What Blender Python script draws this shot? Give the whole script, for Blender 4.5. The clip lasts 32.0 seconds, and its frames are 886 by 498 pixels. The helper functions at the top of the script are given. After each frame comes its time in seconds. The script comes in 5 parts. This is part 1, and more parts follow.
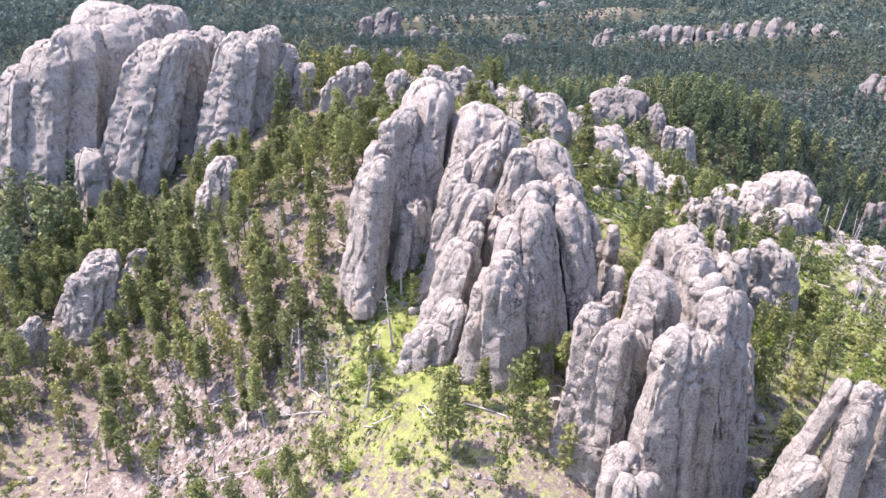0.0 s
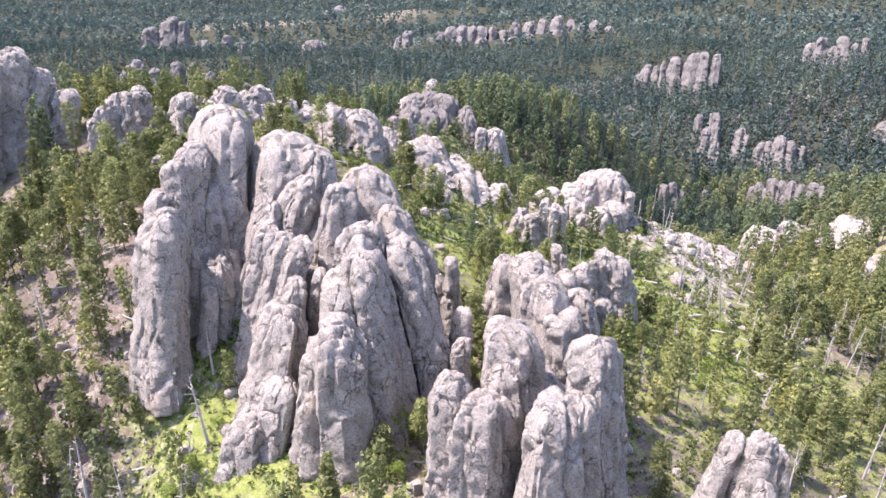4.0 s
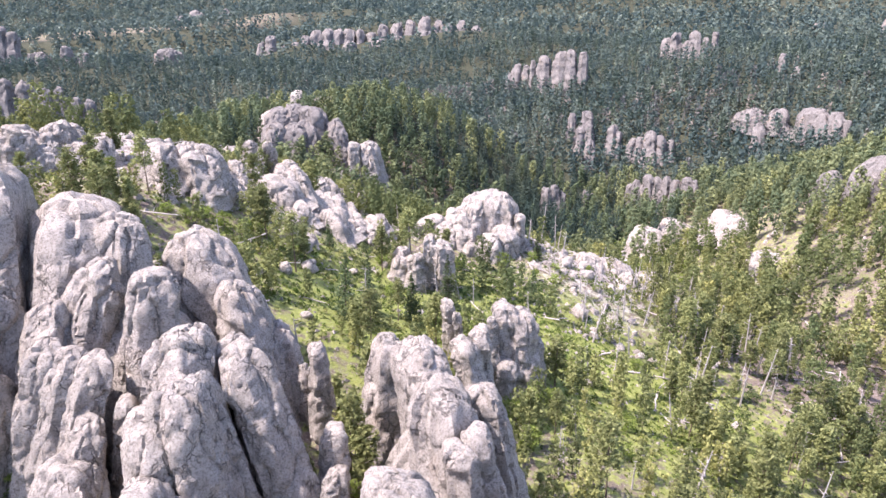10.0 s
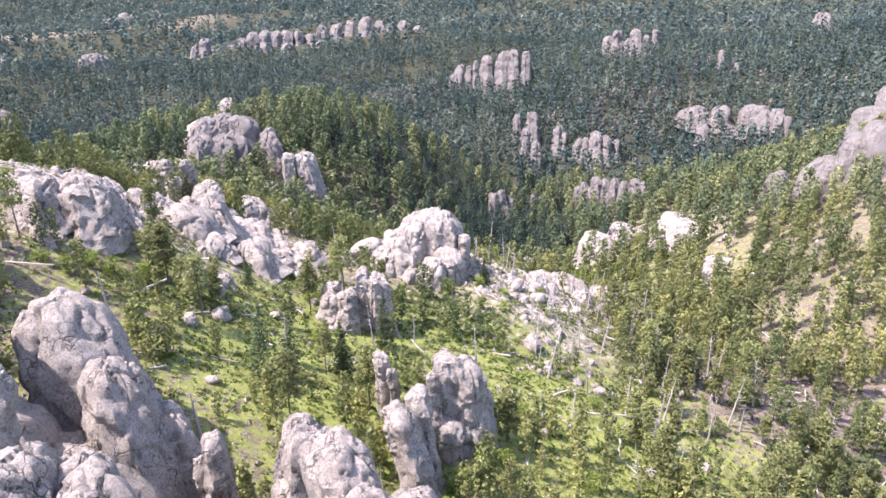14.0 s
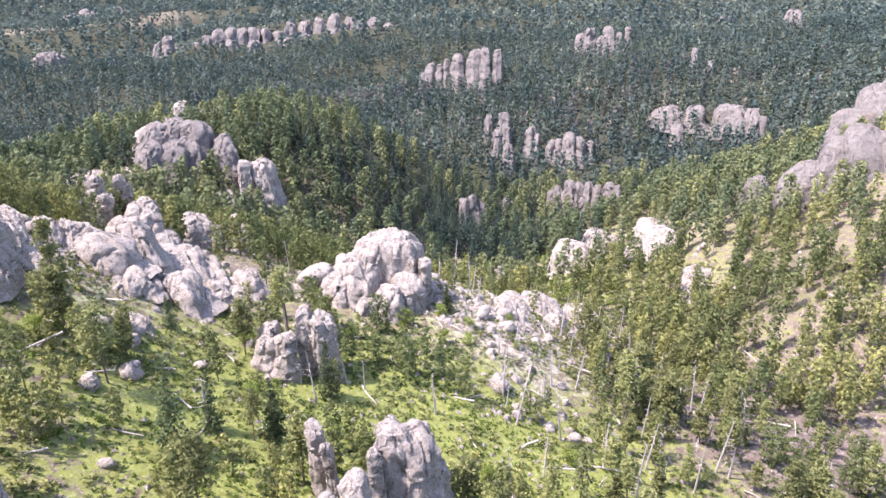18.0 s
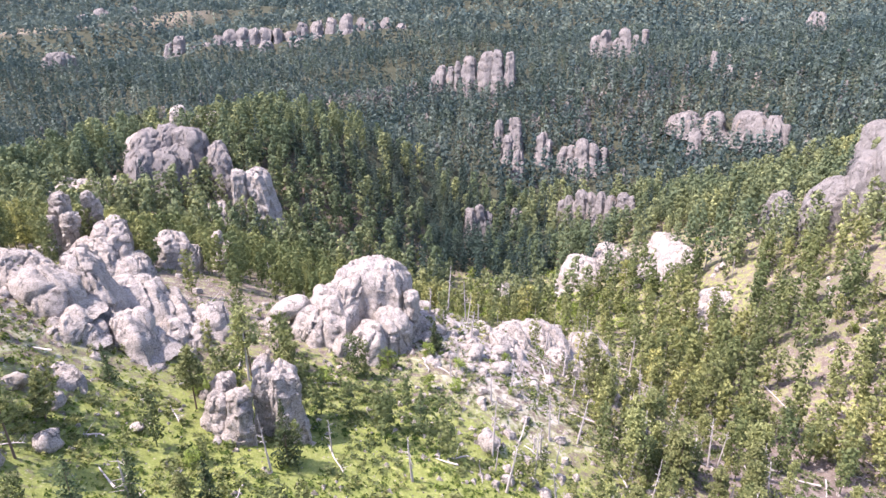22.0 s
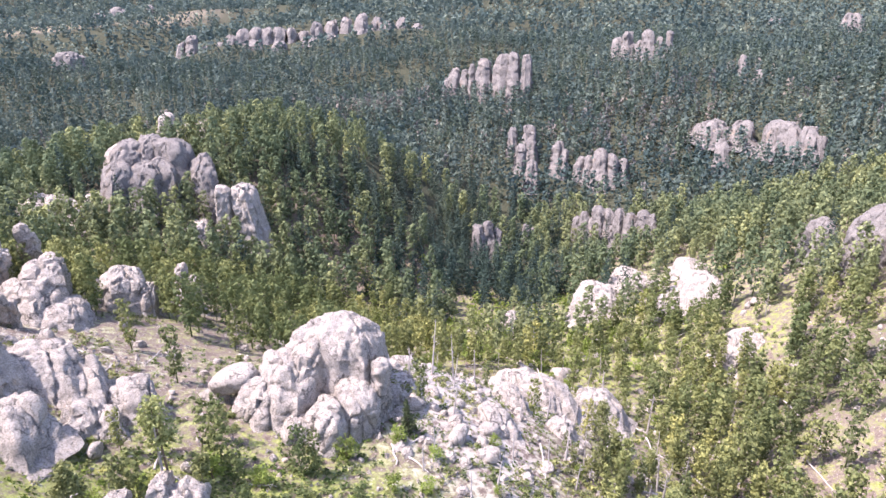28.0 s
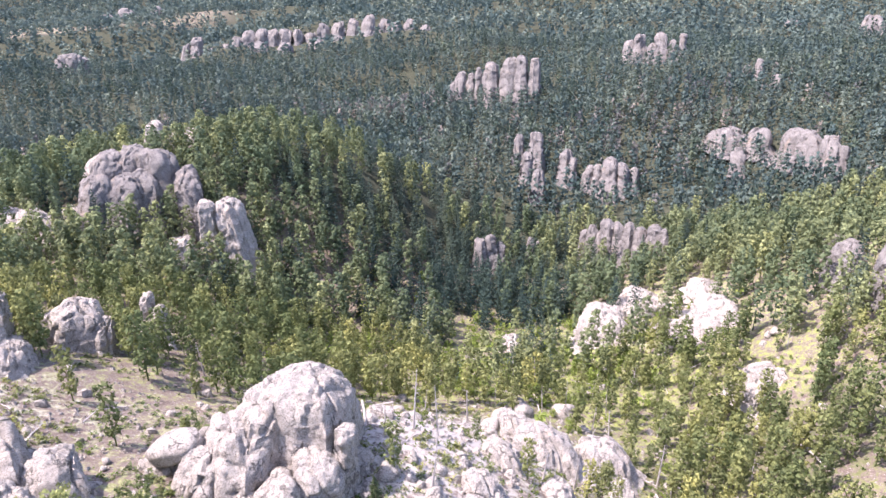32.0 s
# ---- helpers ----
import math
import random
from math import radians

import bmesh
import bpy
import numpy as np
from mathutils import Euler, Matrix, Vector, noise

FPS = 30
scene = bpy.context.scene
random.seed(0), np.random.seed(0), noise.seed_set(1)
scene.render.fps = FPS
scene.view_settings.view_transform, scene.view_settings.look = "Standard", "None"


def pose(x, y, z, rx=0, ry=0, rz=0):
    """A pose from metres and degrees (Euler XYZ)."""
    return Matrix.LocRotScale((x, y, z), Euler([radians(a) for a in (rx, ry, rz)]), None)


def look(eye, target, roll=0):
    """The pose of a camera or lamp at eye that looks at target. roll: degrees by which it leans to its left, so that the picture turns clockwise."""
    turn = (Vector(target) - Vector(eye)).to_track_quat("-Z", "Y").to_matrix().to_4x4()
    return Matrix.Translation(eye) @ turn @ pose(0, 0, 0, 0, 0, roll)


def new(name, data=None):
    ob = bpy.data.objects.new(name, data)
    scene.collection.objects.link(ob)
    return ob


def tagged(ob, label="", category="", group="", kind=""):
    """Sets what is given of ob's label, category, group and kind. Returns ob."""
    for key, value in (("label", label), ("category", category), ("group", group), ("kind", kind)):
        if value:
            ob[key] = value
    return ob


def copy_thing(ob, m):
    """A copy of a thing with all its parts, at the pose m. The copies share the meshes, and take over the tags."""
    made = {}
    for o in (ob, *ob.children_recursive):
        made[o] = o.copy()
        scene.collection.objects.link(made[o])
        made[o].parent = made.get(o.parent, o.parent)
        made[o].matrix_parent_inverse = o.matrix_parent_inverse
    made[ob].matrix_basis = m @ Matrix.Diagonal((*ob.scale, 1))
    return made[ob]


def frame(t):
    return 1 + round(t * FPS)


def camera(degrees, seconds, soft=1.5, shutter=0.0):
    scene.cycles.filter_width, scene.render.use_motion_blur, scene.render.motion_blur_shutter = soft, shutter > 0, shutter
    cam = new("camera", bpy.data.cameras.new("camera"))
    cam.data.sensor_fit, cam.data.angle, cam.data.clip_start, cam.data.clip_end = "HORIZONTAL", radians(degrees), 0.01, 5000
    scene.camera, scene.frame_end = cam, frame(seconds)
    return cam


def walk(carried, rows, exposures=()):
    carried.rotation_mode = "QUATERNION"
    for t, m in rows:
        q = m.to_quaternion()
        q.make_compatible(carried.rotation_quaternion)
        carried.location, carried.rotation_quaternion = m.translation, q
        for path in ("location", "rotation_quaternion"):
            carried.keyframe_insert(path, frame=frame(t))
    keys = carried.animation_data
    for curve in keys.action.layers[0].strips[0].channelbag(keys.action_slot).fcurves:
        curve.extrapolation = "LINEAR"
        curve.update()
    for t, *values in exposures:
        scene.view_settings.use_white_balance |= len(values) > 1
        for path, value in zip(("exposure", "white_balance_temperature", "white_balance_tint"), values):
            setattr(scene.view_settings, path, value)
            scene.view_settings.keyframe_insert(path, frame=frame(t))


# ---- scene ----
cam = camera(67.29, 32.0)
PATH = [
    (0, look((0.00, 0.00, 100.00), (-0.06, 91.56, 59.78), 0.82)),
    (1, look((0.21, 5.94, 100.00), (6.00, 97.41, 59.99), 0.76)),
    (2, look((0.68, 11.74, 100.01), (11.97, 102.75, 60.14), 0.68)),
    (3, look((1.16, 17.43, 100.02), (18.95, 107.48, 60.33), 0.64)),
    (4, look((2.36, 23.01, 100.04), (28.02, 111.22, 60.53), 0.36)),
    (4.5, look((3.09, 25.71, 100.04), (31.85, 112.99, 60.61), 0.20)),
    (6.5, look((6.83, 36.30, 100.11), (39.38, 122.26, 60.72), 0.13)),
    (7, look((8.01, 38.91, 100.11), (41.74, 124.41, 60.73), 0.15)),
    (8, look((10.73, 44.23, 100.11), (47.66, 128.37, 60.64), 0.16)),
    (9, look((13.45, 48.90, 100.10), (53.33, 131.71, 60.70), -0.03)),
    (10, look((16.43, 53.53, 100.08), (57.92, 135.55, 60.69), -0.08)),
    (11, look((19.56, 58.23, 100.05), (62.68, 139.40, 60.65), -0.14)),
    (12, look((23.11, 62.82, 100.02), (67.79, 143.12, 60.58), -0.22)),
    (13, look((26.49, 66.89, 99.98), (72.75, 146.27, 60.50), -0.29)),
    (14, look((30.01, 70.82, 99.94), (77.87, 149.22, 60.41), -0.35)),
    (14.5, look((31.81, 72.78, 99.93), (80.47, 150.66, 60.35), -0.32)),
    (16.5, look((39.58, 80.62, 99.76), (90.98, 156.56, 59.87), -0.31)),
    (17, look((41.65, 82.48, 99.75), (92.84, 158.52, 59.78), -0.22)),
    (18, look((45.69, 86.24, 99.70), (96.42, 162.55, 59.66), -0.16)),
    (19, look((49.79, 90.05, 99.65), (100.11, 166.59, 59.55), -0.04)),
    (20, look((54.04, 93.71, 99.60), (103.90, 170.54, 59.46), -0.00)),
    (21, look((58.43, 97.02, 99.56), (107.84, 174.17, 59.47), -0.06)),
    (22, look((62.92, 100.17, 99.52), (111.81, 177.67, 59.49), -0.08)),
    (23, look((66.94, 103.89, 99.50), (115.45, 181.60, 59.40), -0.08)),
    (24, look((71.26, 107.73, 99.48), (119.31, 185.71, 59.34), -0.04)),
    (25, look((75.69, 111.78, 99.46), (123.31, 190.01, 59.31), -0.11)),
    (25.5, look((77.94, 113.78, 99.46), (125.31, 192.16, 59.30), -0.10)),
    (27.5, look((86.36, 121.88, 99.43), (132.95, 200.69, 59.20), -0.08)),
    (28, look((88.46, 123.78, 99.43), (134.86, 202.71, 59.21), -0.06)),
    (29, look((92.78, 127.46, 99.44), (138.76, 206.62, 59.20), -0.10)),
    (30, look((96.98, 131.51, 99.46), (142.62, 210.88, 59.23), -0.06)),
    (31, look((101.04, 135.91, 99.47), (146.41, 215.45, 59.27), -0.08)),
    (32, look((105.18, 139.77, 99.47), (150.24, 219.51, 59.32), -0.11)),
]
walk(cam, PATH, exposures=[(0, 1.42, 6350, 26), (12, 1.48, 6400, 27), (20, 1.46, 6400, 28), (32, 1.54, 6350, 28)])
# ---------------- light ----------------
world = bpy.data.worlds.new("sky")
scene.world = world
world.use_nodes = True
wn = world.node_tree.nodes
sky = wn.new("ShaderNodeTexSky")
sky.sky_type = "NISHITA"
sky.sun_disc = False
SUN_EL, SUN_AZ = radians(60), radians(-66)          # azimuth from +y, clockwise positive
sky.sun_elevation, sky.sun_rotation = SUN_EL, SUN_AZ
sky.air_density, sky.dust_density, sky.ozone_density = 1.0, 1.6, 1.0
wn["Background"].inputs["Strength"].default_value = 0.15
world.node_tree.links.new(sky.outputs["Color"], wn["Background"].inputs["Color"])
sun_data = bpy.data.lights.new("sun", "SUN")
sun_data.energy, sun_data.angle, sun_data.color = 3.6, radians(0.55), (1.0, 0.955, 0.88)
sun_ob = new("sun", sun_data)
sun_dir = Vector((math.sin(SUN_AZ) * math.cos(SUN_EL), math.cos(SUN_AZ) * math.cos(SUN_EL), math.sin(SUN_EL)))
sun_ob.rotation_euler = sun_dir.to_track_quat("Z", "Y").to_euler()
sun_ob.location = (0, 0, 400)


# ---------------- noise in plain numpy ----------------
def lattice(ix, iy, iz, seed):
    h = (ix * 374761393 + iy * 668265263 + iz * 2147483647 + seed * 974711).astype(np.int64) & 0xFFFFFFFF
    h = ((h ^ (h >> 13)) * 1274126177) & 0xFFFFFFFF
    h = (h ^ (h >> 16)) & 0xFFFFFF
    return h / float(0xFFFFFF) * 2.0 - 1.0


def vnoise(p, seed=0):
    """Smooth lattice noise in -1..1 at points p (n, 3)."""
    f = np.floor(p)
    i = f.astype(np.int64)
    w = p - f
    w = w * w * w * (w * (w * 6 - 15) + 10)
    out = 0.0
    for dx in (0, 1):
        for dy in (0, 1):
            for dz in (0, 1):
                k = (w[:, 0] if dx else 1 - w[:, 0]) * (w[:, 1] if dy else 1 - w[:, 1]) * (w[:, 2] if dz else 1 - w[:, 2])
                out = out + k * lattice(i[:, 0] + dx, i[:, 1] + dy, i[:, 2] + dz, seed)
    return out


def fbm(p, octaves, seed=0, gain=0.5):
    total, amp = 0.0, 1.0
    for o in range(octaves):
        total = total + amp * vnoise(p * (2.03 ** o) + 17.3 * o, seed + o)
        amp *= gain
    return total


def sheet_mesh(name, verts, quads=None, tris=None, smooth=True):
    """A mesh straight from numpy arrays of corners and faces."""
    me = bpy.data.meshes.new(name)
    sizes, loops = [], []
    if quads is not None and len(quads):
        loops.append(np.asarray(quads, np.int32).ravel())
        sizes.append(np.full(len(quads), 4, np.int32))
    if tris is not None and len(tris):
        loops.append(np.asarray(tris, np.int32).ravel())
        sizes.append(np.full(len(tris), 3, np.int32))
    loops, sizes = np.concatenate(loops), np.concatenate(sizes)
    me.vertices.add(len(verts))
    me.vertices.foreach_set("co", np.asarray(verts, np.float32).ravel())
    me.loops.add(len(loops))
    me.loops.foreach_set("vertex_index", loops)
    me.polygons.add(len(sizes))
    me.polygons.foreach_set("loop_start", np.concatenate([[0], np.cumsum(sizes)[:-1]]).astype(np.int32))
    me.polygons.foreach_set("use_smooth", np.full(len(sizes), smooth))
    me.update(calc_edges=True)
    return me


def link(name, me, material, parent=None, label=""):
    ob = new(name, me)
    if not me.materials:
        me.materials.append(material)
    ob.parent = parent
    if label:
        ob["label"] = label
    return ob


# ---------------- materials ----------------
def material(name, rough=0.9, spec=0.2):
    m = bpy.data.materials.new(name)
    m.use_nodes = True
    nt = m.node_tree
    b = nt.nodes["Principled BSDF"]
    b.inputs["Roughness"].default_value = rough
    b.inputs["Specular IOR Level"].default_value = spec
    return m, nt, b


def node(nt, kind, **ins):
    n = nt.nodes.new(kind)
    for k, v in ins.items():
        n.inputs[k.replace("_", " ")].default_value = v
    return n


def ramp(nt, fac, stops):
    r = nt.nodes.new("ShaderNodeValToRGB")
    while len(r.color_ramp.elements) < len(stops):
        r.color_ramp.elements.new(0.5)
    for e, (p, c) in zip(r.color_ramp.elements, stops):
        e.position = p
        e.color = (*c, 1) if len(c) == 3 else c
    nt.links.new(fac, r.inputs["Fac"])
    return r.outputs["Color"]


def mix(nt, fac, a, b, mode="MIX"):
    n = nt.nodes.new("ShaderNodeMix")
    n.data_type, n.blend_type = "RGBA", mode
    for sock, v in ((n.inputs["Factor"], fac), (n.inputs["A"], a), (n.inputs["B"], b)):
        if isinstance(v, (int, float)):
            sock.default_value = v
        elif isinstance(v, tuple):
            sock.default_value = (*v, 1)
        else:
            nt.links.new(v, sock)
    return n.outputs["Result"]


def place(nt, scale=(1, 1, 1)):
    g = nt.nodes.new("ShaderNodeNewGeometry")
    m = nt.nodes.new("ShaderNodeMapping")
    m.inputs["Scale"].default_value = scale
    nt.links.new(g.outputs["Position"], m.inputs["Vector"])
    return m.outputs["Vector"]


def noise_tex(nt, vec, scale, detail=4.0, rough=0.6, dist=0.0):
    n = nt.nodes.new("ShaderNodeTexNoise")
    for k, v in (("Scale", scale), ("Detail", detail), ("Roughness", rough), ("Distortion", dist)):
        n.inputs[k].default_value = v
    nt.links.new(vec, n.inputs["Vector"])
    return n.outputs["Fac"]


def bump(nt, b, height, strength, dist):
    n = nt.nodes.new("ShaderNodeBump")
    n.inputs["Strength"].default_value, n.inputs["Distance"].default_value = strength, dist
    nt.links.new(height, n.inputs["Height"])
    nt.links.new(n.outputs["Normal"], b.inputs["Normal"])


def granite(name, light, mid, dark):
    m, nt, b = material(name, 0.92, 0.15)
    streak = noise_tex(nt, place(nt, (0.5, 0.5, 0.09)), 1.0, 5, 0.65, 0.4)
    patch = noise_tex(nt, place(nt), 0.16, 5, 0.62)
    grain = noise_tex(nt, place(nt), 3.2, 6, 0.75)
    pits = noise_tex(nt, place(nt), 1.1, 7, 0.78)
    lichen = noise_tex(nt, place(nt), 0.55, 8, 0.8, 0.6)
    c = mix(nt, ramp(nt, patch, [(0.36, (0, 0, 0)), (0.64, (1, 1, 1))]), mid, light)
    c = mix(nt, ramp(nt, streak, [(0.50, (0, 0, 0)), (0.72, (0.6, 0.6, 0.6))]), c, dark)
    c = mix(nt, ramp(nt, grain, [(0.49, (0, 0, 0)), (0.62, (0.85, 0.85, 0.85))]), c, tuple(v * 0.42 for v in mid))
    c = mix(nt, ramp(nt, lichen, [(0.53, (0, 0, 0)), (0.62, (0.5, 0.5, 0.5))]), c, tuple(v * 0.65 for v in dark))
    c = mix(nt, ramp(nt, pits, [(0.56, (0, 0, 0)), (0.66, (0.7, 0.7, 0.7))]), c, tuple(min(1, v * 1.35) for v in light))
    stain = noise_tex(nt, place(nt, (1, 1, 0.4)), 0.11, 3, 0.5)
    c = mix(nt, ramp(nt, stain, [(0.62, (0, 0, 0)), (0.74, (0.3, 0.3, 0.3))]), c, (0.5, 0.36, 0.24))
    seam = nt.nodes.new("ShaderNodeTexVoronoi")
    seam.feature = "DISTANCE_TO_EDGE"
    seam.inputs["Scale"].default_value = 1.0
    bent = nt.nodes.new("ShaderNodeVectorMath")
    bent.operation = "MULTIPLY_ADD"
    warp = nt.nodes.new("ShaderNodeTexNoise")
    warp.inputs["Scale"].default_value, warp.inputs["Detail"].default_value = 0.5, 4.0
    nt.links.new(place(nt), warp.inputs["Vector"])
    nt.links.new(warp.outputs["Color"], bent.inputs[0])
    bent.inputs[1].default_value = (1.3, 1.3, 1.3)
    nt.links.new(place(nt, (0.42, 0.42, 0.2)), bent.inputs[2])
    nt.links.new(bent.outputs[0], seam.inputs["Vector"])
    thin = ramp(nt, seam.outputs["Distance"], [(0.0, (1, 1, 1)), (0.055, (0, 0, 0))])
    worn = ramp(nt, noise_tex(nt, place(nt), 0.3, 3, 0.6), [(0.45, (0, 0, 0)), (0.6, (0.8, 0.8, 0.8))])
    line = mix(nt, 1.0, thin, worn, "MULTIPLY")
    c = mix(nt, line, c, tuple(v * 0.45 for v in dark))
    nt.links.new(c, b.inputs["Base Color"])
    h = mix(nt, 0.3, mix(nt, 0.4, pits, grain), lichen)
    h = mix(nt, line, h, (0.1, 0.1, 0.1))
    bump(nt, b, h, 0.95, 1.0)
    return m


ROCK = granite("granite", (0.49, 0.44, 0.388), (0.405, 0.364, 0.321), (0.19, 0.171, 0.153))
# Darker granite copy: weaker sun on far crags and walls put into colour.
ROCK_TONED = granite("granite_toned_down", (0.29, 0.265, 0.242), (0.215, 0.198, 0.184), (0.12, 0.111, 0.106))


def leaf_material(name, a, b2, translucent=0.3, per_object=True):
    m, nt, b = material(name, 0.75, 0.15)
    g = nt.nodes.new("ShaderNodeNewGeometry")
    o = nt.nodes.new("ShaderNodeObjectInfo")
    c = ramp(nt, g.outputs["Random Per Island"], [(0.0, a), (1.0, b2)])
    if per_object:
        hue = node(nt, "ShaderNodeHueSaturation")
        mr = nt.nodes.new("ShaderNodeMapRange")
        mr.inputs["To Min"].default_value, mr.inputs["To Max"].default_value = 0.7, 1.3
        nt.links.new(o.outputs["Random"], mr.inputs["Value"])
        nt.links.new(mr.outputs["Result"], hue.inputs["Value"])
        nt.links.new(c, hue.inputs["Color"])
        c = hue.outputs["Color"]
    else:
        wide = noise_tex(nt, place(nt, (1, 1, 0)), 0.011, 4, 0.6)
        at = nt.nodes.new("ShaderNodeAttribute")
        at.attribute_name = "tint"
        c = mix(nt, 1.0, c, ramp(nt, at.outputs["Fac"], [(0.0, (0.55, 0.6, 0.6)), (0.35, (0.85, 0.9, 0.8)), (0.7, (1.1, 1.1, 0.95)), (1.0, (1.5, 1.4, 1.1))]), "MULTIPLY")
        c = mix(nt, ramp(nt, wide, [(0.42, (0, 0, 0)), (0.58, (0.7, 0.7, 0.7))]), c, (a[0] * 0.6, a[1] * 0.8, a[2] * 0.85))
        spray = noise_tex(nt, place(nt), 1.7, 3, 0.7)
        c = mix(nt, ramp(nt, spray, [(0.38, (0.6, 0.6, 0.6)), (0.52, (0, 0, 0))]), c, tuple(v * 0.4 for v in a))
    nt.links.new(c, b.inputs["Base Color"])
    t = nt.nodes.new("ShaderNodeBsdfTranslucent")
    nt.links.new(c, t.inputs["Color"])
    s = nt.nodes.new("ShaderNodeMixShader")
    s.inputs["Fac"].default_value = translucent
    nt.links.new(b.outputs["BSDF"], s.inputs[1])
    nt.links.new(t.outputs["BSDF"], s.inputs[2])
    nt.links.new(s.outputs["Shader"], nt.nodes["Material Output"].inputs["Surface"])
    return m


PINE = leaf_material("pine_needles", (0.13, 0.155, 0.058), (0.35, 0.365, 0.155), 0.35)
SPRUCE = leaf_material("spruce_needles", (0.055, 0.085, 0.04), (0.15, 0.185, 0.085), 0.3)
BROAD = leaf_material("broad_leaves", (0.13, 0.19, 0.04), (0.29, 0.345, 0.09), 0.35)
WOODS = leaf_material("far_needles", (0.17, 0.195, 0.105), (0.34, 0.365, 0.19), 0.25, per_object=False)
DARKWOODS = leaf_material("dark_needles", (0.07, 0.098, 0.08), (0.15, 0.19, 0.15), 0.25, per_object=False)

SLOPE = leaf_material("slope_needles", (0.165, 0.18, 0.072), (0.37, 0.375, 0.17), 0.3, per_object=False)
# Needles tinted blue-green: the haze over far woods is put into their colour.
HAZEWOODS = leaf_material("haze_tinted_needles", (0.1, 0.132, 0.122), (0.21, 0.255, 0.23), 0.25, per_object=False)
BROADLOW = leaf_material("herb_leaves", (0.1, 0.15, 0.035), (0.24, 0.3, 0.08), 0.35, per_object=False)
DEADNEEDLE = leaf_material("dead_needles", (0.20, 0.17, 0.165), (0.36, 0.32, 0.31), 0.2, per_object=False)


def wood_material(name, a, b2):
    m, nt, b = material(name, 0.9, 0.1)
    g = noise_tex(nt, place(nt, (6, 6, 1.2)), 1.0, 4, 0.6)
    c = ramp(nt, g, [(0.3, a), (0.7, b2)])
    nt.links.new(c, b.inputs["Base Color"])
    bump(nt, b, g, 0.5, 0.05)
    return m


BARK = wood_material("bark", (0.12, 0.085, 0.065), (0.24, 0.18, 0.145))
DEADWOOD = wood_material("dead_wood", (0.33, 0.29, 0.27), (0.56, 0.52, 0.49))


def ground_material():
    m, nt, b = material("ground_cover", 0.95, 0.1)
    at = nt.nodes.new("ShaderNodeAttribute")
    at.attribute_name = "cover"
    sep = nt.nodes.new("ShaderNodeSeparateColor")
    nt.links.new(at.outputs["Color"], sep.inputs["Color"])
    big = noise_tex(nt, place(nt), 0.09, 6, 0.65)
    mid = noise_tex(nt, place(nt), 0.45, 6, 0.7, 0.5)
    fine = noise_tex(nt, place(nt), 2.4, 5, 0.7)
    grass = mix(nt, ramp(nt, mid, [(0.35, (0, 0, 0)), (0.65, (1, 1, 1))]), (0.17, 0.212, 0.055), (0.34, 0.355, 0.118))
    grass = mix(nt, ramp(nt, fine, [(0.4, (0, 0, 0)), (0.66, (0.85, 0.85, 0.85))]), grass, (0.13, 0.165, 0.045))
    tuss = noise_tex(nt, place(nt), 0.9, 4, 0.7, 0.8)
    grass = mix(nt, ramp(nt, tuss, [(0.46, (0, 0, 0)), (0.62, (0.8, 0.8, 0.8))]), grass, (0.17, 0.19, 0.055))
    straw = noise_tex(nt, place(nt), 1.3, 5, 0.75)
    grass = mix(nt, ramp(nt, straw, [(0.58, (0, 0, 0)), (0.68, (0.8, 0.8, 0.8))]), grass, (0.43, 0.38, 0.24))
    dirt = mix(nt, ramp(nt, mid, [(0.35, (0, 0, 0)), (0.62, (1, 1, 1))]), (0.14, 0.108, 0.09), (0.27, 0.225, 0.195))
    dirt = mix(nt, ramp(nt, fine, [(0.45, (0, 0, 0)), (0.68, (1, 1, 1))]), dirt, (0.10, 0.075, 0.06))
    chips = noise_tex(nt, place(nt), 1.5, 6, 0.75)
    dirt = mix(nt, ramp(nt, chips, [(0.57, (0, 0, 0)), (0.64, (0.9, 0.9, 0.9))]), dirt, (0.40, 0.36, 0.33))
    # Pine litter, kept extra dark so the colour also holds shade between trees.
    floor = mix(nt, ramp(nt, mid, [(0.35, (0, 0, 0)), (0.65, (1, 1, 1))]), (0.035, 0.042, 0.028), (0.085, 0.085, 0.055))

    def masked(sock, amount):
        a = nt.nodes.new("ShaderNodeMath")
        a.operation = "MULTIPLY_ADD"
        nt.links.new(mid, a.inputs[0])
        a.inputs[1].default_value = amount
        nt.links.new(sock, a.inputs[2])
        s = nt.nodes.new("ShaderNodeMath")
        s.operation = "SUBTRACT"
        nt.links.new(a.outputs[0], s.inputs[0])
        s.inputs[1].default_value = amount * 0.5
        return ramp(nt, s.outputs[0], [(0.38, (0, 0, 0)), (0.62, (1, 1, 1))])

    c = mix(nt, masked(sep.outputs["Red"], 1.6), dirt, grass)
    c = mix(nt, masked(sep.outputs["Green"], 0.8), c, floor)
    c = mix(nt, masked(sep.outputs["Blue"], 1.4), c, (0.40, 0.365, 0.335))
    nt.links.new(c, b.inputs["Base Color"])
    bump(nt, b, mix(nt, 0.5, mid, fine), 0.6, 0.5)
    return m


GROUND = ground_material()


# ---------------- the lie of the land ----------------
HILLS = []


def hill(x, y, height, reach):
    HILLS.append((x, y, height, reach))


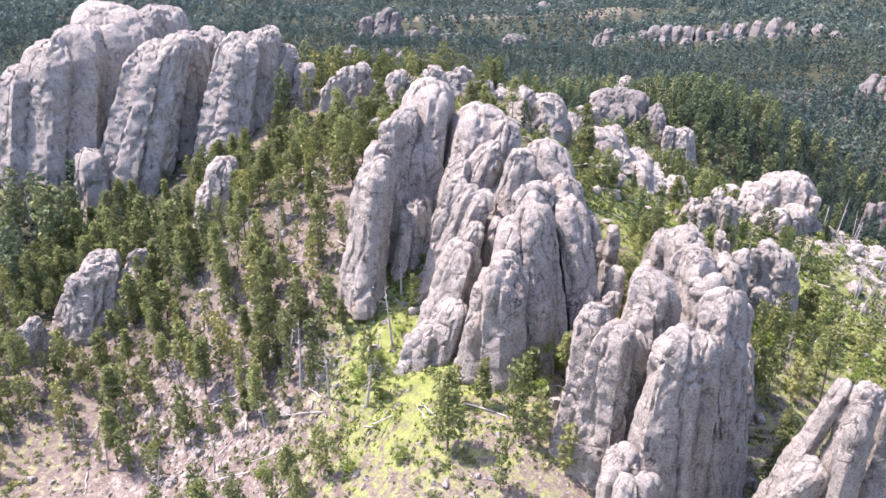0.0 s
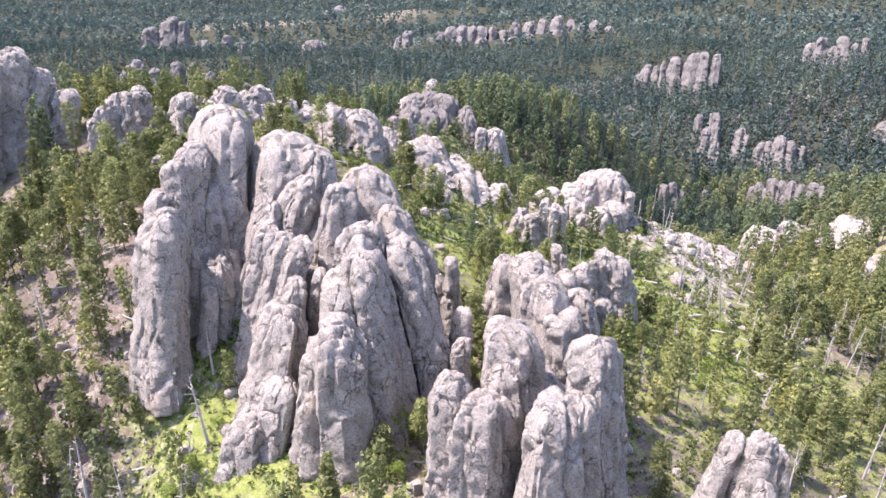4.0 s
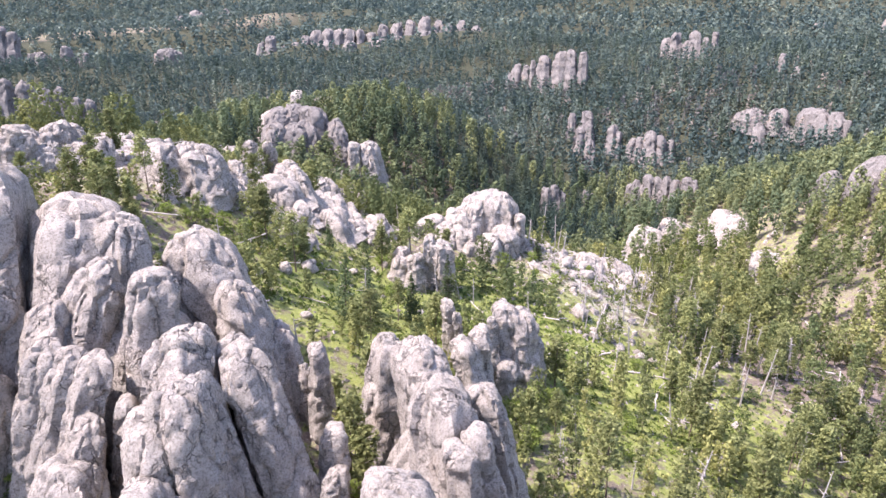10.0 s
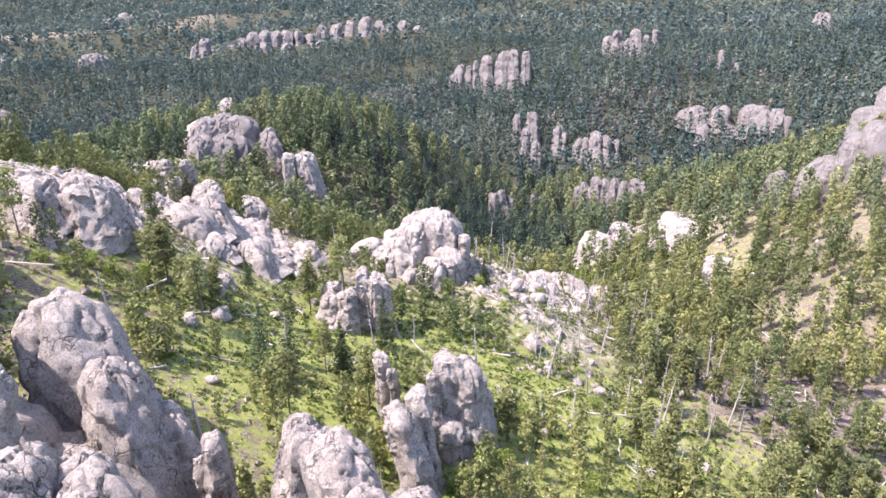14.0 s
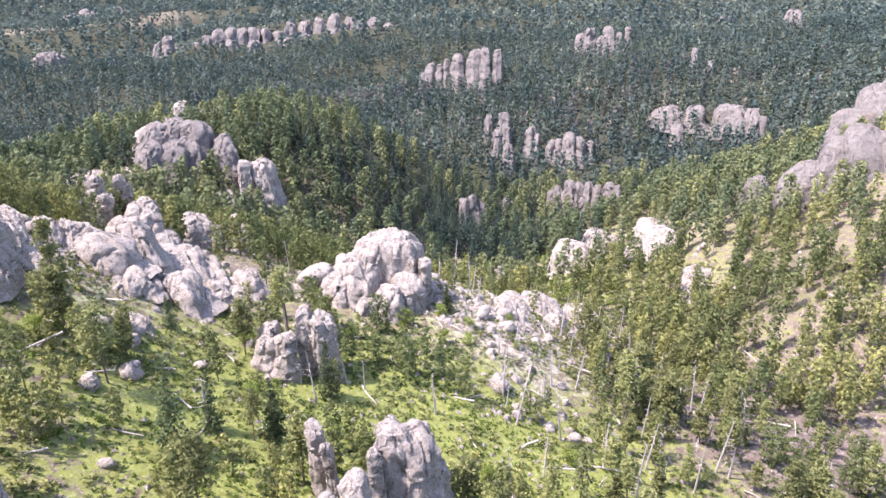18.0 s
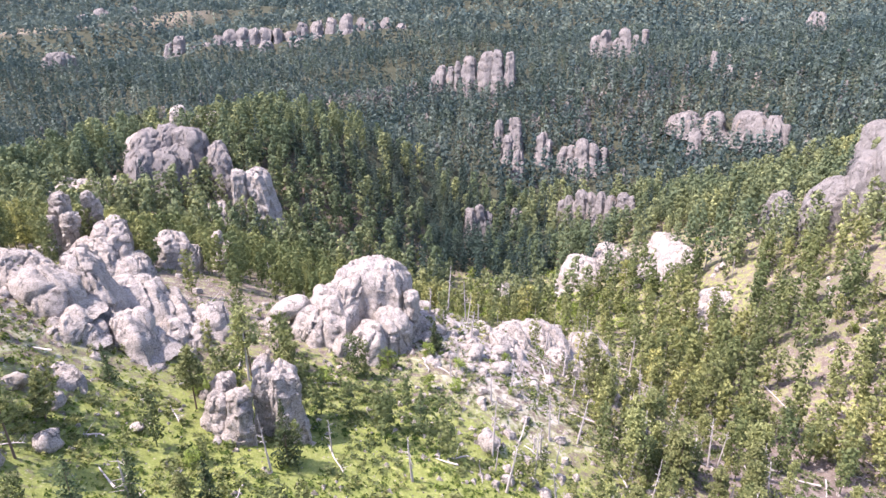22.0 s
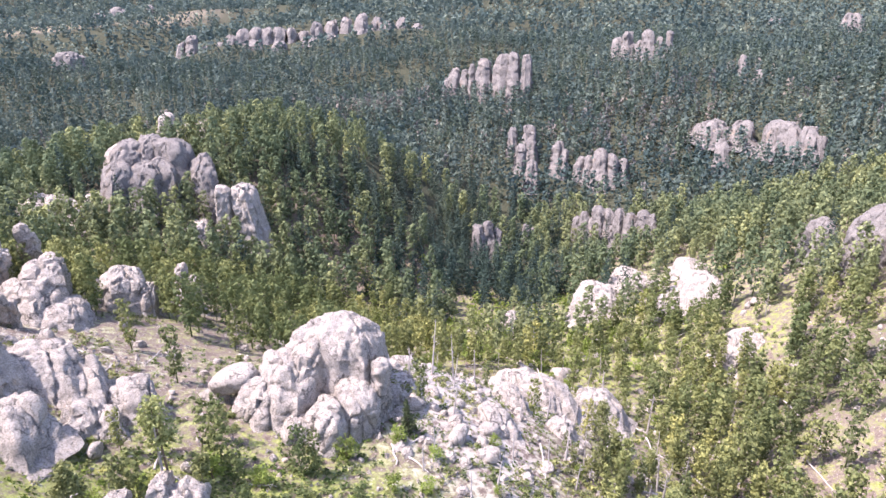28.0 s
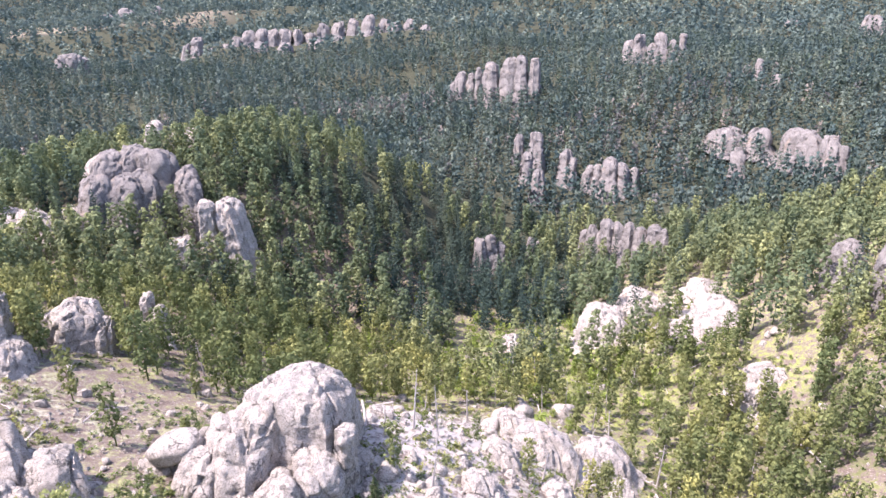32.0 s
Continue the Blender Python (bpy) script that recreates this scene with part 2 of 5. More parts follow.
hill(-92, 154, -14.7, 35)
hill(88, 172, 2.6, 35)
hill(196, 424, -14.0, 35)
hill(-2, 208, 14.8, 35)
hill(160, 244, 20.1, 35)
hill(232, 208, -14.1, 35)
hill(196, 154, 12.4, 35)
hill(88, 100, 6.1, 35)
hill(142, 190, -7.4, 35)
hill(-110, 226, -9.5, 35)
hill(-110, 316, -0.8, 35)
hill(304, 190, 13.0, 35)
hill(-74, 28, 10.2, 35)
hill(-74, 100, -16.5, 35)
hill(-20, 136, 7.1, 35)
hill(16, 262, 24.4, 35)
hill(106, 334, 5.3, 35)
hill(-56, 190, 14.5, 35)
hill(-38, 244, -17.1, 35)
hill(-74, 280, 17.1, 35)
hill(34, 82, 3.0, 35)
hill(410, 200, 46.2, 60)
hill(230, 320, -26.7, 60)
hill(20, -10, 23.3, 60)
hill(110, 530, 31.6, 60)
hill(-40, 350, 22.3, 60)
hill(230, 80, -22.5, 60)
hill(320, 440, -27.3, 60)
hill(290, -100, -21.8, 60)
hill(230, 530, 18.7, 60)
hill(410, 110, 33.5, 60)
hill(410, 320, 6.1, 60)
hill(-220, 230, 9.5, 60)
hill(0, 240, 53.9, 120)
hill(660, 240, 80.3, 120)
hill(600, 420, -30.4, 120)
hill(720, 600, 26.1, 120)
hill(0, -420, 19.7, 120)
hill(-420, 0, 19.7, 120)
hill(60, 780, -27.9, 120)
hill(-120, 600, 6.5, 120)
hill(360, 480, -45.1, 200)
hill(-80, 920, -44.1, 200)
hill(360, 1360, -31.0, 200)
hill(-190, 1470, -30.1, 200)
hill(690, -70, 19.1, 200)
hill(1460, 260, 73.7, 200)
hill(1460, 1470, 32.0, 200)
hill(3450, 420, 63.6, 700)
hill(2400, 2520, 58.6, 700)
hill(-50, 3920, 65.1, 700)
hill(-50, 2520, -40.0, 700)
hill(2050, 2170, 62.7, 700)
hill(3450, 770, 60.1, 700)
hill(236, 542, 32.0, 62)
hill(420, 1060, -38.0, 190)
hill(5, 106, 4.6, 24)
hill(22, 90, 5.0, 16)
hill(-10, 125, -2.1, 24)
hill(-12, 142, 3.7, 24)
hill(-35, 115, -3.2, 24)
hill(48, 165, 2.8, 24)
hill(110, 158, 2.2, 24)
hill(200, 142, -2.2, 24)
hill(254, 200, 3.6, 24)
hill(285, 245, -7.2, 24)
hill(220, 235, 5.0, 24)
hill(224, 312, 13.0, 28)
hill(135, 200, 4.5, 24)
hill(-900, 4300, 150, 650)
hill(700, 4400, 190, 700)
hill(2200, 3900, 160, 800)
hill(3800, 2600, 150, 900)


def land(x, y):
    """Height of the bare ground at arrays x, y."""
    x, y = np.asarray(x, float), np.asarray(y, float)
    z = np.full(x.shape, -20.0)
    for hx, hy, h, r in HILLS:
        z = z + h * np.exp(-((x - hx) ** 2 + (y - hy) ** 2) / (2.0 * r * r))
    p = np.stack([x.ravel(), y.ravel(), 0 * x.ravel()], 1)
    away = np.hypot(p[:, 0] - 100, p[:, 1] - 180)
    rough = 1.1 * fbm(p / 22, 4, 3) + np.clip((away - 330) / 500, 0, 1) * 17 * fbm(p / 210, 3, 9)
    return z + rough.reshape(x.shape)


def blob(x, y, cx, cy, rx, ry=None):
    ry = ry or rx
    return np.exp(-(((x - cx) / rx) ** 2 + ((y - cy) / ry) ** 2))


def build_ground():
    n = 380
    s = np.linspace(-1, 1, n)
    w = np.sinh(s * 6.3) / np.sinh(6.3)
    lin = s * 0.075
    gx = 115 + 4850 * (w + lin * (1 - np.abs(w)))
    gy = 195 + 4850 * (w + lin * (1 - np.abs(w)))
    X, Y = np.meshgrid(gx, gy)
    Z = land(X, Y)
    idx = np.arange(n * n).reshape(n, n)
    q = np.stack([idx[:-1, :-1], idx[:-1, 1:], idx[1:, 1:], idx[1:, :-1]], -1).reshape(-1, 4)
    me = sheet_mesh("ground", np.stack([X, Y, Z], -1).reshape(-1, 3), q)
    x, y = X.ravel(), Y.ravel()
    away = np.hypot(x - 120, y - 190)
    grass = 0.4 + 0.42 * blob(x, y, 85, 190, 50, 38) + 0.5 * blob(x, y, -8, 128, 22, 30) + 0.3 * blob(x, y, 130, 150, 45, 40)
    grass = grass + 0.15 * blob(x, y, 280, 330, 90, 70) - 0.3 * blob(x, y, -50, 165, 38, 35) - 0.5 * blob(x, y, 205, 160, 28, 22)
    grass = grass - 0.02 * blob(x, y, 60, 265, 50, 40) - 0.2 * blob(x, y, -45, 112, 40, 25) + 0.05 * blob(x, y, 285, 235, 60, 50)
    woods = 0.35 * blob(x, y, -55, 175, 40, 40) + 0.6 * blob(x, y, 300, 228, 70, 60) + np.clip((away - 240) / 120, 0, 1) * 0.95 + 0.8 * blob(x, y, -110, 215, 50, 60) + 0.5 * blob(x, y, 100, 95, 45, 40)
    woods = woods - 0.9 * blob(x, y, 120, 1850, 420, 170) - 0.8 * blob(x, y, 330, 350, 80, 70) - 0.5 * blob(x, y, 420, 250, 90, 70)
    stone = 0.14 + 0.6 * blob(x, y, 180, 265, 45, 35) + 0.2 * blob(x, y, 70, 285, 45, 40) + 0.35 * blob(x, y, 20, 250, 60, 40)
    stone = stone + 0.35 * blob(x, y, 335, 335, 40, 40) + 0.35 * blob(x, y, 152, 210, 26, 32) + 0.25 * blob(x, y, -50, 130, 50, 40) - 0.3 * np.clip((away - 350) / 150, 0, 1)
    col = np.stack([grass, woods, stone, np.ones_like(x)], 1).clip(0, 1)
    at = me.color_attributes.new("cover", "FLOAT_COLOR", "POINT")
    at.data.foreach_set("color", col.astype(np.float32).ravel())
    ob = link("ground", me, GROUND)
    return tagged(ob, "hilly ground of grass, pine litter and bare granite gravel", "ground", kind="structure")


build_ground()

# ---------------- granite ----------------
FEET = []           # where rock stands, for the woods to keep clear of


STYLE = {}


def rock_group(name, label, joint=1.0, plate=0.3, stone=None):
    """A rock that stands as one; joint: how far its joints step, plate: how far its shells have scaled off."""
    e = new(name)
    STYLE[e.name] = (joint, plate, stone or ROCK)
    return tagged(e, label, "rock")


def cells(p, seed):
    """Split space into jittered cells: how near each point is to a joint between two, and a number for its cell."""
    base = np.floor(p - 0.5).astype(np.int64)
    f1, f2, who = np.full(len(p), 9.0), np.full(len(p), 9.0), np.zeros(len(p))
    for dx in (0, 1):
        for dy in (0, 1):
            for dz in (0, 1):
                i, j, k = base[:, 0] + dx, base[:, 1] + dy, base[:, 2] + dz
                c = [n + 0.5 + 0.36 * lattice(i, j, k, seed + o) for o, n in ((0, i), (51, j), (97, k))]
                d = np.sqrt((p[:, 0] - c[0]) ** 2 + (p[:, 1] - c[1]) ** 2 + (p[:, 2] - c[2]) ** 2)
                nearer = d < f1
                f2 = np.where(nearer, f1, np.minimum(f2, d))
                who = np.where(nearer, lattice(i, j, k, seed + 7), who)
                f1 = np.where(nearer, d, f1)
    return f2 - f1, who


def groove(edge, width):
    return np.clip(1 - edge / width, 0, 1)


def rib(rock, bx, by, bz, tx, ty, tz, rx, ry, turn, taper=0.3, seed=[0]):
    """One upright granite rib with a domed top, from its foot to its top, as a part of a rock."""
    seed[0] += 1
    k = seed[0]
    rng = np.random.RandomState(k)
    joint, plate, stone = STYLE[rock.name]
    joint = min(joint, 1.1)
    base = float(land(np.array([bx]), np.array([by]))[0]) - 2.5
    if bz > base:
        f = min((tz - base) / max(tz - bz, 1.0), 1.5)
        bx, by, bz = tx + (bx - tx) * f, ty + (by - ty) * f, base
    height = tz - bz
    near = min(math.hypot(bx - px, by - py) for px, py in ((0, 15), (30, 70), (75, 110), (105, 140)))
    e = min(max(near / 400, 0.42), 4.5)
    nu = int(min(max(6.5 * max(rx, ry) / e, 16), 80))
    cap = min(0.85 * height, rx * rng.uniform(1.0, 1.5) * (0.8 + 0.7 * taper) * (1.0 if joint < 0.5 else 0.8))
    zc = 1 - cap / height
    n1, n2 = int(min(max((height - cap) / e, 6), 76)), int(min(max(1.6 * cap / e, 6), 22))
    phi = np.linspace(0, np.pi / 2, n2 + 1)
    v = np.concatenate([np.linspace(0, zc, n1, endpoint=False), zc + (1 - zc) * np.sin(phi)])
    flare = taper * rng.uniform(0.7, 1.3)
    w = np.concatenate([1 + flare * (1 - np.linspace(0, 1, n1, endpoint=False)) ** 1.3, np.cos(phi) ** 0.75]) * (1.12 - 0.12 * taper)
    up = np.concatenate([np.zeros(n1), np.sin(phi)])
    nv = len(v)
    th = np.linspace(0, 2 * np.pi, nu, endpoint=False)
    pw = rng.uniform(0.65, 0.9)
    cx, cy = np.sign(np.cos(th)) * np.abs(np.cos(th)) ** pw, np.sign(np.sin(th)) * np.abs(np.sin(th)) ** pw
    a = radians(turn) + rng.uniform(-0.12, 0.12)
    V = np.repeat(v[:, None], nu, 1)
    X, Y = rx * w[:, None] * cx[None, :], ry * w[:, None] * cy[None, :]
    cut = np.ones((nv, nu))
    for j in range(6):                       # flat faces that the frost has split off
        at, c = j * 1.047 + rng.uniform(-0.4, 0.4), rng.uniform(0.7, 0.95) + rng.uniform(-0.15, 0.15) * (v - 0.5)
        cut = np.minimum(cut, c[:, None] / np.maximum(np.cos(th - at) * np.hypot(cx, cy), 0.05)[None, :])
    X, Y = X * cut * 1.06, Y * cut * 1.06
    slope = (rng.uniform(-0.3, 0.3) * X + rng.uniform(-0.1, 0.35) * -Y) * np.clip((V - zc * 0.8) / (1 - zc * 0.8), 0, 1)
    bend = np.sin(np.pi * V) * rng.uniform(-0.15, 0.15) * rx
    dx, dy = X * math.cos(a) - Y * math.sin(a), X * math.sin(a) + Y * math.cos(a)
    P = np.stack([bx + (tx - bx) * V + bend + dx, by + (ty - by) * V + dy, bz + height * V + slope], -1).reshape(-1, 3)
    out = np.stack([dx, dy, 0 * dx], -1).reshape(-1, 3)
    out /= np.linalg.norm(out, axis=1)[:, None] + 1e-6
    lift = np.repeat(up, nu)[:, None]
    out = out * np.sqrt(1 - lift ** 2 * 0.98) + np.array([0, 0, 1.0]) * lift
    r = min(max(rx, 1.4), 6.0) if near < 420 else rx
    q = P + k * 31.7
    run = np.stack([q[:, 0] - (tx - bx) / height * P[:, 2], q[:, 1] - (ty - by) / height * P[:, 2], q[:, 2]], 1)
    wob = np.stack([vnoise(q / (1.3 * r) + 4, k + 1), vnoise(q / (1.3 * r) + 8, k + 2), vnoise(q / (1.3 * r) + 2, k + 3)], 1)
    d = 0.11 * r * fbm(q / (1.8 * r) * (1, 1, 0.45), 3, k)
    edge, who = cells((run + 0.35 * r * wob) / (np.array([1.15, 1.15, 5.0]) * r), k + 5)      # flutes
    d = d - 0.15 * r * groove(edge, 0.12) + 0.07 * r * who
    s = max(2.3 + 0.22 * r, 5.5 * e)
    tilt = P + 0.3 * s * np.stack([vnoise(P / s + 3, 31), vnoise(P / s + 9, 32), vnoise(P / s + 5, 33)], 1)
    tilt = np.stack([tilt[:, 0] * 0.86 - tilt[:, 1] * 0.5, tilt[:, 0] * 0.5 + tilt[:, 1] * 0.86, tilt[:, 2] + 0.25 * tilt[:, 0]], 1)
    edge, who = cells(tilt / (np.array([1.2, 1.0, 0.7]) * s), 40)                              # cross joints
    d = d + joint * 0.11 * s * (0.9 * who - 0.9 * groove(edge, 0.13))
    crack = np.abs(vnoise((P + 1.2 * wob) * (0.2, 0.2, 0.075), 77))
    d = d - 0.45 * np.clip(1 - crack / 0.045, 0, 1) * min(1.0, 1.2 - joint * 0.6)
    f = 2.4 * fbm(P / np.array([3.4, 3.4, 5.0]) + 7, 2, 61)                                    # scaled-off shells
    d = d + (0.1 + 0.5 * plate) * 0.4 * (np.floor(f) + np.clip((f - np.floor(f) - 0.78) / 0.22, 0, 1))
    d = d + 0.2 * fbm(P * 0.55, 4, 5, 0.65)
    P = P + out * d[:, None]
    P = np.vstack([P[:-nu], P[-nu:].mean(0)[None]])
    idx = np.arange((nv - 1) * nu).reshape(nv - 1, nu)
    nxt = np.roll(idx, -1, 1)
    quads = np.stack([idx[:-1], nxt[:-1], nxt[1:], idx[1:]], -1).reshape(-1, 4)
    tris = np.stack([idx[-1], nxt[-1], np.full(nu, (nv - 1) * nu)], -1)
    me = sheet_mesh("pillar", P, quads, tris)
    me.set_sharp_from_angle(angle=0.75)
    link("pillar", me, stone, rock)
    FEET.append((bx, by, max(rx, ry) * 1.1))
    FEET.append(((bx + tx) / 2, (by + ty) / 2, max(rx, ry) * 0.9))


def crag(rock, bx, by, bz, tx, ty, tz, rx, ry, turn):
    """A jointed crag: ribs crowded together, the middle ones highest."""
    rng = np.random.RandomState(int(abs(bx * 7 + by * 3)) % 9999)
    far = math.hypot(bx - 60, by - 110) > 420
    a = radians(turn)
    n = 6 if far else 3
    high = max(tz - bz, rx * 0.6)
    for j in range(n):
        u = (j + 0.5) / n * 2 - 1 + rng.uniform(-0.12, 0.12)
        w = rng.uniform(-0.5, 0.5)
        f = rng.uniform(0.3, 0.5) if far else rng.uniform(0.45, 0.7)
        ox, oy = u * rx * 0.8 * math.cos(a) - w * ry * math.sin(a), u * rx * 0.8 * math.sin(a) + w * ry * math.cos(a)
        lift = (1 - 0.25 * u * u) * rng.uniform(0.65, 1.0)
        if j == n // 2:
            lift, f = 1.0, max(f, 0.55)
        rib(rock, bx + ox, by + oy, bz, tx + ox * 0.9, ty + oy * 0.9, bz + high * lift, rx * f, max(ry, rx * 0.7) * f * 1.1, turn + rng.uniform(-25, 25))


def egg(rock, x, y, z, long, wide, high, turn, tip):
    """A smooth boulder lying on its side."""
    nu, nv = 40, 26
    ph, th = np.linspace(0, np.pi, nv + 2)[1:-1], np.linspace(0, 2 * np.pi, nu, endpoint=False)
    d = np.stack([np.cos(ph)[:, None] + 0 * th, np.sin(ph)[:, None] * np.cos(th), np.sin(ph)[:, None] * np.sin(th)], -1).reshape(-1, 3)
    d = np.vstack([d, (1, 0, 0), (-1, 0, 0)])
    p = d * (1 + 0.1 * fbm(d * 1.3 + x, 2, 3) + 0.03 * fbm(d * 5 + y, 3, 4))[:, None] * (long, wide, high)
    idx = np.arange(nu * nv).reshape(nv, nu)
    nx = np.roll(idx, -1, 1)
    q = np.stack([idx[:-1], idx[1:], nx[1:], nx[:-1]], -1).reshape(-1, 4)
    t = np.vstack([np.stack([np.full(nu, nu * nv), idx[0], nx[0]], -1), np.stack([np.full(nu, nu * nv + 1), nx[-1], idx[-1]], -1)])
    m = pose(x, y, z, 0, -tip, turn)
    me = sheet_mesh("boulder", p, q, t)
    me.transform(m)
    link("boulder", me, ROCK, rock)
    FEET.append((x, y, long))


rock = rock_group("rock_fin", "tall pale grey granite fin with a rounded crest", 0.35, 0.25)
rib(rock, -9.7, 168.9, 39.8, -3.3, 184.1, 69.7, 7.9, 11.0, 2)
rib(rock, -14.8, 159.0, 40.3, -9.5, 168.3, 65.8, 4.8, 6.0, 4)
rib(rock, -9.8, 159.7, 29.2, -6.3, 168.2, 56.9, 6.0, 7.5, 3)
rib(rock, -18.8, 141.4, 24.5, -15.4, 149.2, 57.8, 4.7, 5.9, 7)
rib(rock, -12.4, 152.3, 20.0, -12.3, 158.3, 49.6, 4.8, 6.0, 5)
rib(rock, -8.3, 147.2, 21.8, -6.5, 153.5, 46.6, 3.6, 4.5, 3)
rib(rock, -11.8, 144.7, 26.8, -8.8, 148.0, 41.8, 1.7, 2.1, 4)
rib(rock, -19.4, 151.1, 42.8, -15.7, 156.7, 59.6, 2.5, 3.1, 7)
rib(rock, -14.3, 153.7, 44.4, -12.7, 159.9, 64.4, 2.8, 3.5, 6)
rib(rock, -9, 168, 22, -3, 186, 56, 10, 12, -5)
rib(rock, -13, 160, 22, -9, 170, 48, 9, 8, -5)
rock = rock_group("rock_fin", "large grey granite fin fluted into many rounded ribs", 0.3, 0.2)
rib(rock, 0.5, 159.7, 30.7, 9.7, 173.0, 65.2, 7.3, 9.1, -3)
rib(rock, 11.3, 155.5, 31.0, 15.3, 168.1, 63.1, 4.5, 5.6, -5)
rib(rock, 28.9, 161.0, 21.8, 26.8, 173.3, 55.5, 6.1, 7.6, -9)
rib(rock, 0.9, 151.3, 33.5, 11.6, 158.3, 59.5, 3.8, 4.8, -4)
rib(rock, 5.3, 150.6, 35.4, 12.5, 155.3, 56.5, 2.6, 3.2, -5)
rib(rock, 12.8, 142.0, 28.3, 18.0, 150.9, 59.7, 4.0, 5.0, -7)
rib(rock, 17.5, 130.0, 27.0, 20.0, 138.3, 55.6, 4.6, 5.8, -9)
rib(rock, 20.1, 119.1, 23.0, 17.9, 128.0, 54.0, 4.1, 5.1, -9)
rib(rock, 11.0, 121.0, 19.1, 15.1, 127.6, 51.4, 3.7, 4.7, -7)
rib(rock, 12.3, 116.1, 24.6, 12.8, 120.6, 46.9, 3.5, 4.4, -6)
rib(rock, 12.3, 114.6, 25.2, 12.1, 117.7, 45.6, 5.5, 5.5, -6)
rib(rock, 8.4, 113.9, 19.5, 9.6, 116.3, 36.0, 4.8, 6.0, -5)
rib(rock, 12.4, 113.0, 17.2, 12.0, 115.2, 31.7, 2.5, 3.1, -6)
rib(rock, 34.5, 151.1, 17.5, 30.7, 163.4, 50.0, 5.1, 6.4, -11)
rib(rock, 31.0, 126.2, 24.7, 26.0, 136.1, 53.6, 3.9, 4.9, -12)
rib(rock, 29.2, 131.1, 19.1, 24.6, 139.7, 49.5, 2.5, 3.2, -11)
rib(rock, 24.1, 122.4, 22.3, 21.0, 129.8, 49.3, 2.7, 3.3, -10)
rib(rock, 25.9, 125.9, 20.1, 22.8, 131.7, 40.6, 2.6, 3.2, -11)
rib(rock, 38.1, 151.8, 14.6, 36.3, 160.2, 40.6, 3.4, 4.2, -14)
rib(rock, 39.6, 153.3, 17.3, 38.6, 157.3, 35.5, 2.0, 2.5, -15)
rib(rock, -3.4, 148.1, 28.0, 3.7, 156.2, 55.4, 3.2, 4.0, -1)
rib(rock, -3.6, 140.5, 24.4, 3.9, 149.0, 53.2, 3.0, 3.7, -1)
rib(rock, -4.9, 138.3, 24.0, 6.3, 146.2, 51.8, 2.6, 3.2, -2)
rib(rock, 0.7, 137.6, 28.4, 9.5, 143.3, 51.6, 2.5, 3.1, -4)
rib(rock, 2.0, 131.3, 26.9, 7.1, 136.0, 46.5, 2.9, 3.6, -3)
rib(rock, -2.2, 126.3, 19.5, 5.4, 132.1, 44.0, 4.6, 5.7, -2)
rib(rock, -2.9, 121.0, 17.0, 2.9, 124.4, 34.5, 3.5, 4.4, -1)
rib(rock, -4.6, 119.2, 18.6, -3.2, 121.2, 28.5, 4.5, 4.0, 2)
rib(rock, 9.6, 146.0, 37.5, 14.9, 149.9, 55.1, 1.3, 1.6, -6)
rib(rock, 8.5, 135.2, 26.2, 11.9, 139.0, 46.7, 1.5, 1.8, -5)
rib(rock, 5.3, 117.2, 24.2, 8.4, 119.5, 40.7, 2.1, 2.7, -4)
rib(rock, 8, 150, 14, 12, 162, 50, 13, 12, -10)
rib(rock, 18, 142, 12, 20, 152, 44, 13, 10, -15)
rib(rock, 11, 128, 10, 14, 134, 36, 8, 8, -10)
rib(rock, 25, 146, 12, 26, 157, 42, 11, 10, -20)
rock = rock_group("rock_pillar", "short grey granite pillar at the foot of a large fin", 0.4, 0.4)
rib(rock, 40.6, 148.3, 26.9, 41.2, 150.3, 41.2, 1.8, 2.2, -17)
rib(rock, 39.2, 151.1, 24.6, 39.2, 152.9, 35.8, 1.3, 1.6, -16)
rock = rock_group("rock_pillar", "slim pointed grey granite pinnacle in a shaded gap", 0.4, 0.3)
rib(rock, 36.3, 128.0, 24.0, 37.3, 129.7, 39.8, 2.0, 2.5, -18)
rib(rock, 34.4, 124.4, 24.5, 35.8, 125.3, 35.7, 2.0, 2.5, -18)
rib(rock, 28.1, 122.0, 25.6, 29.3, 123.1, 32.6, 1.6, 2.0, -15)
rock = rock_group("rock_tower", "cluster of pale blunt granite towers split by deep clefts", 0.35, 0.3)
rib(rock, 22.8, 93.6, 19.6, 25.8, 98.0, 47.4, 3.0, 3.7, -15)
rib(rock, 27.3, 90.3, 21.7, 28.1, 93.5, 46.8, 3.8, 4.7, -17)
rib(rock, 31.8, 92.7, 19.3, 32.2, 96.0, 44.2, 3.0, 3.8, -19)
rib(rock, 37.0, 99.5, 28.3, 37.4, 104.1, 50.9, 4.8, 6.1, -20)
rib(rock, 37.4, 96.7, 21.5, 37.3, 100.4, 44.1, 3.7, 4.7, -20)
rib(rock, 33.0, 96.8, 31.4, 33.4, 100.0, 46.8, 3.0, 3.7, -18)
rib(rock, 50.6, 114.7, 23.9, 50.2, 121.4, 48.1, 5.0, 6.3, -22)
rib(rock, 48.7, 139.8, 16.4, 53.0, 146.4, 42.0, 4.2, 5.2, -20)
rib(rock, 53.1, 124.0, 23.9, 52.0, 132.3, 48.3, 4.7, 5.9, -21)
rib(rock, 49.4, 108.0, 26.8, 47.9, 111.7, 45.5, 2.3, 2.8, -23)
rib(rock, 54.1, 108.8, 27.3, 51.0, 113.3, 46.0, 2.1, 2.6, -24)
rib(rock, 60.7, 118.0, 22.5, 58.0, 123.9, 43.7, 3.1, 3.9, -25)
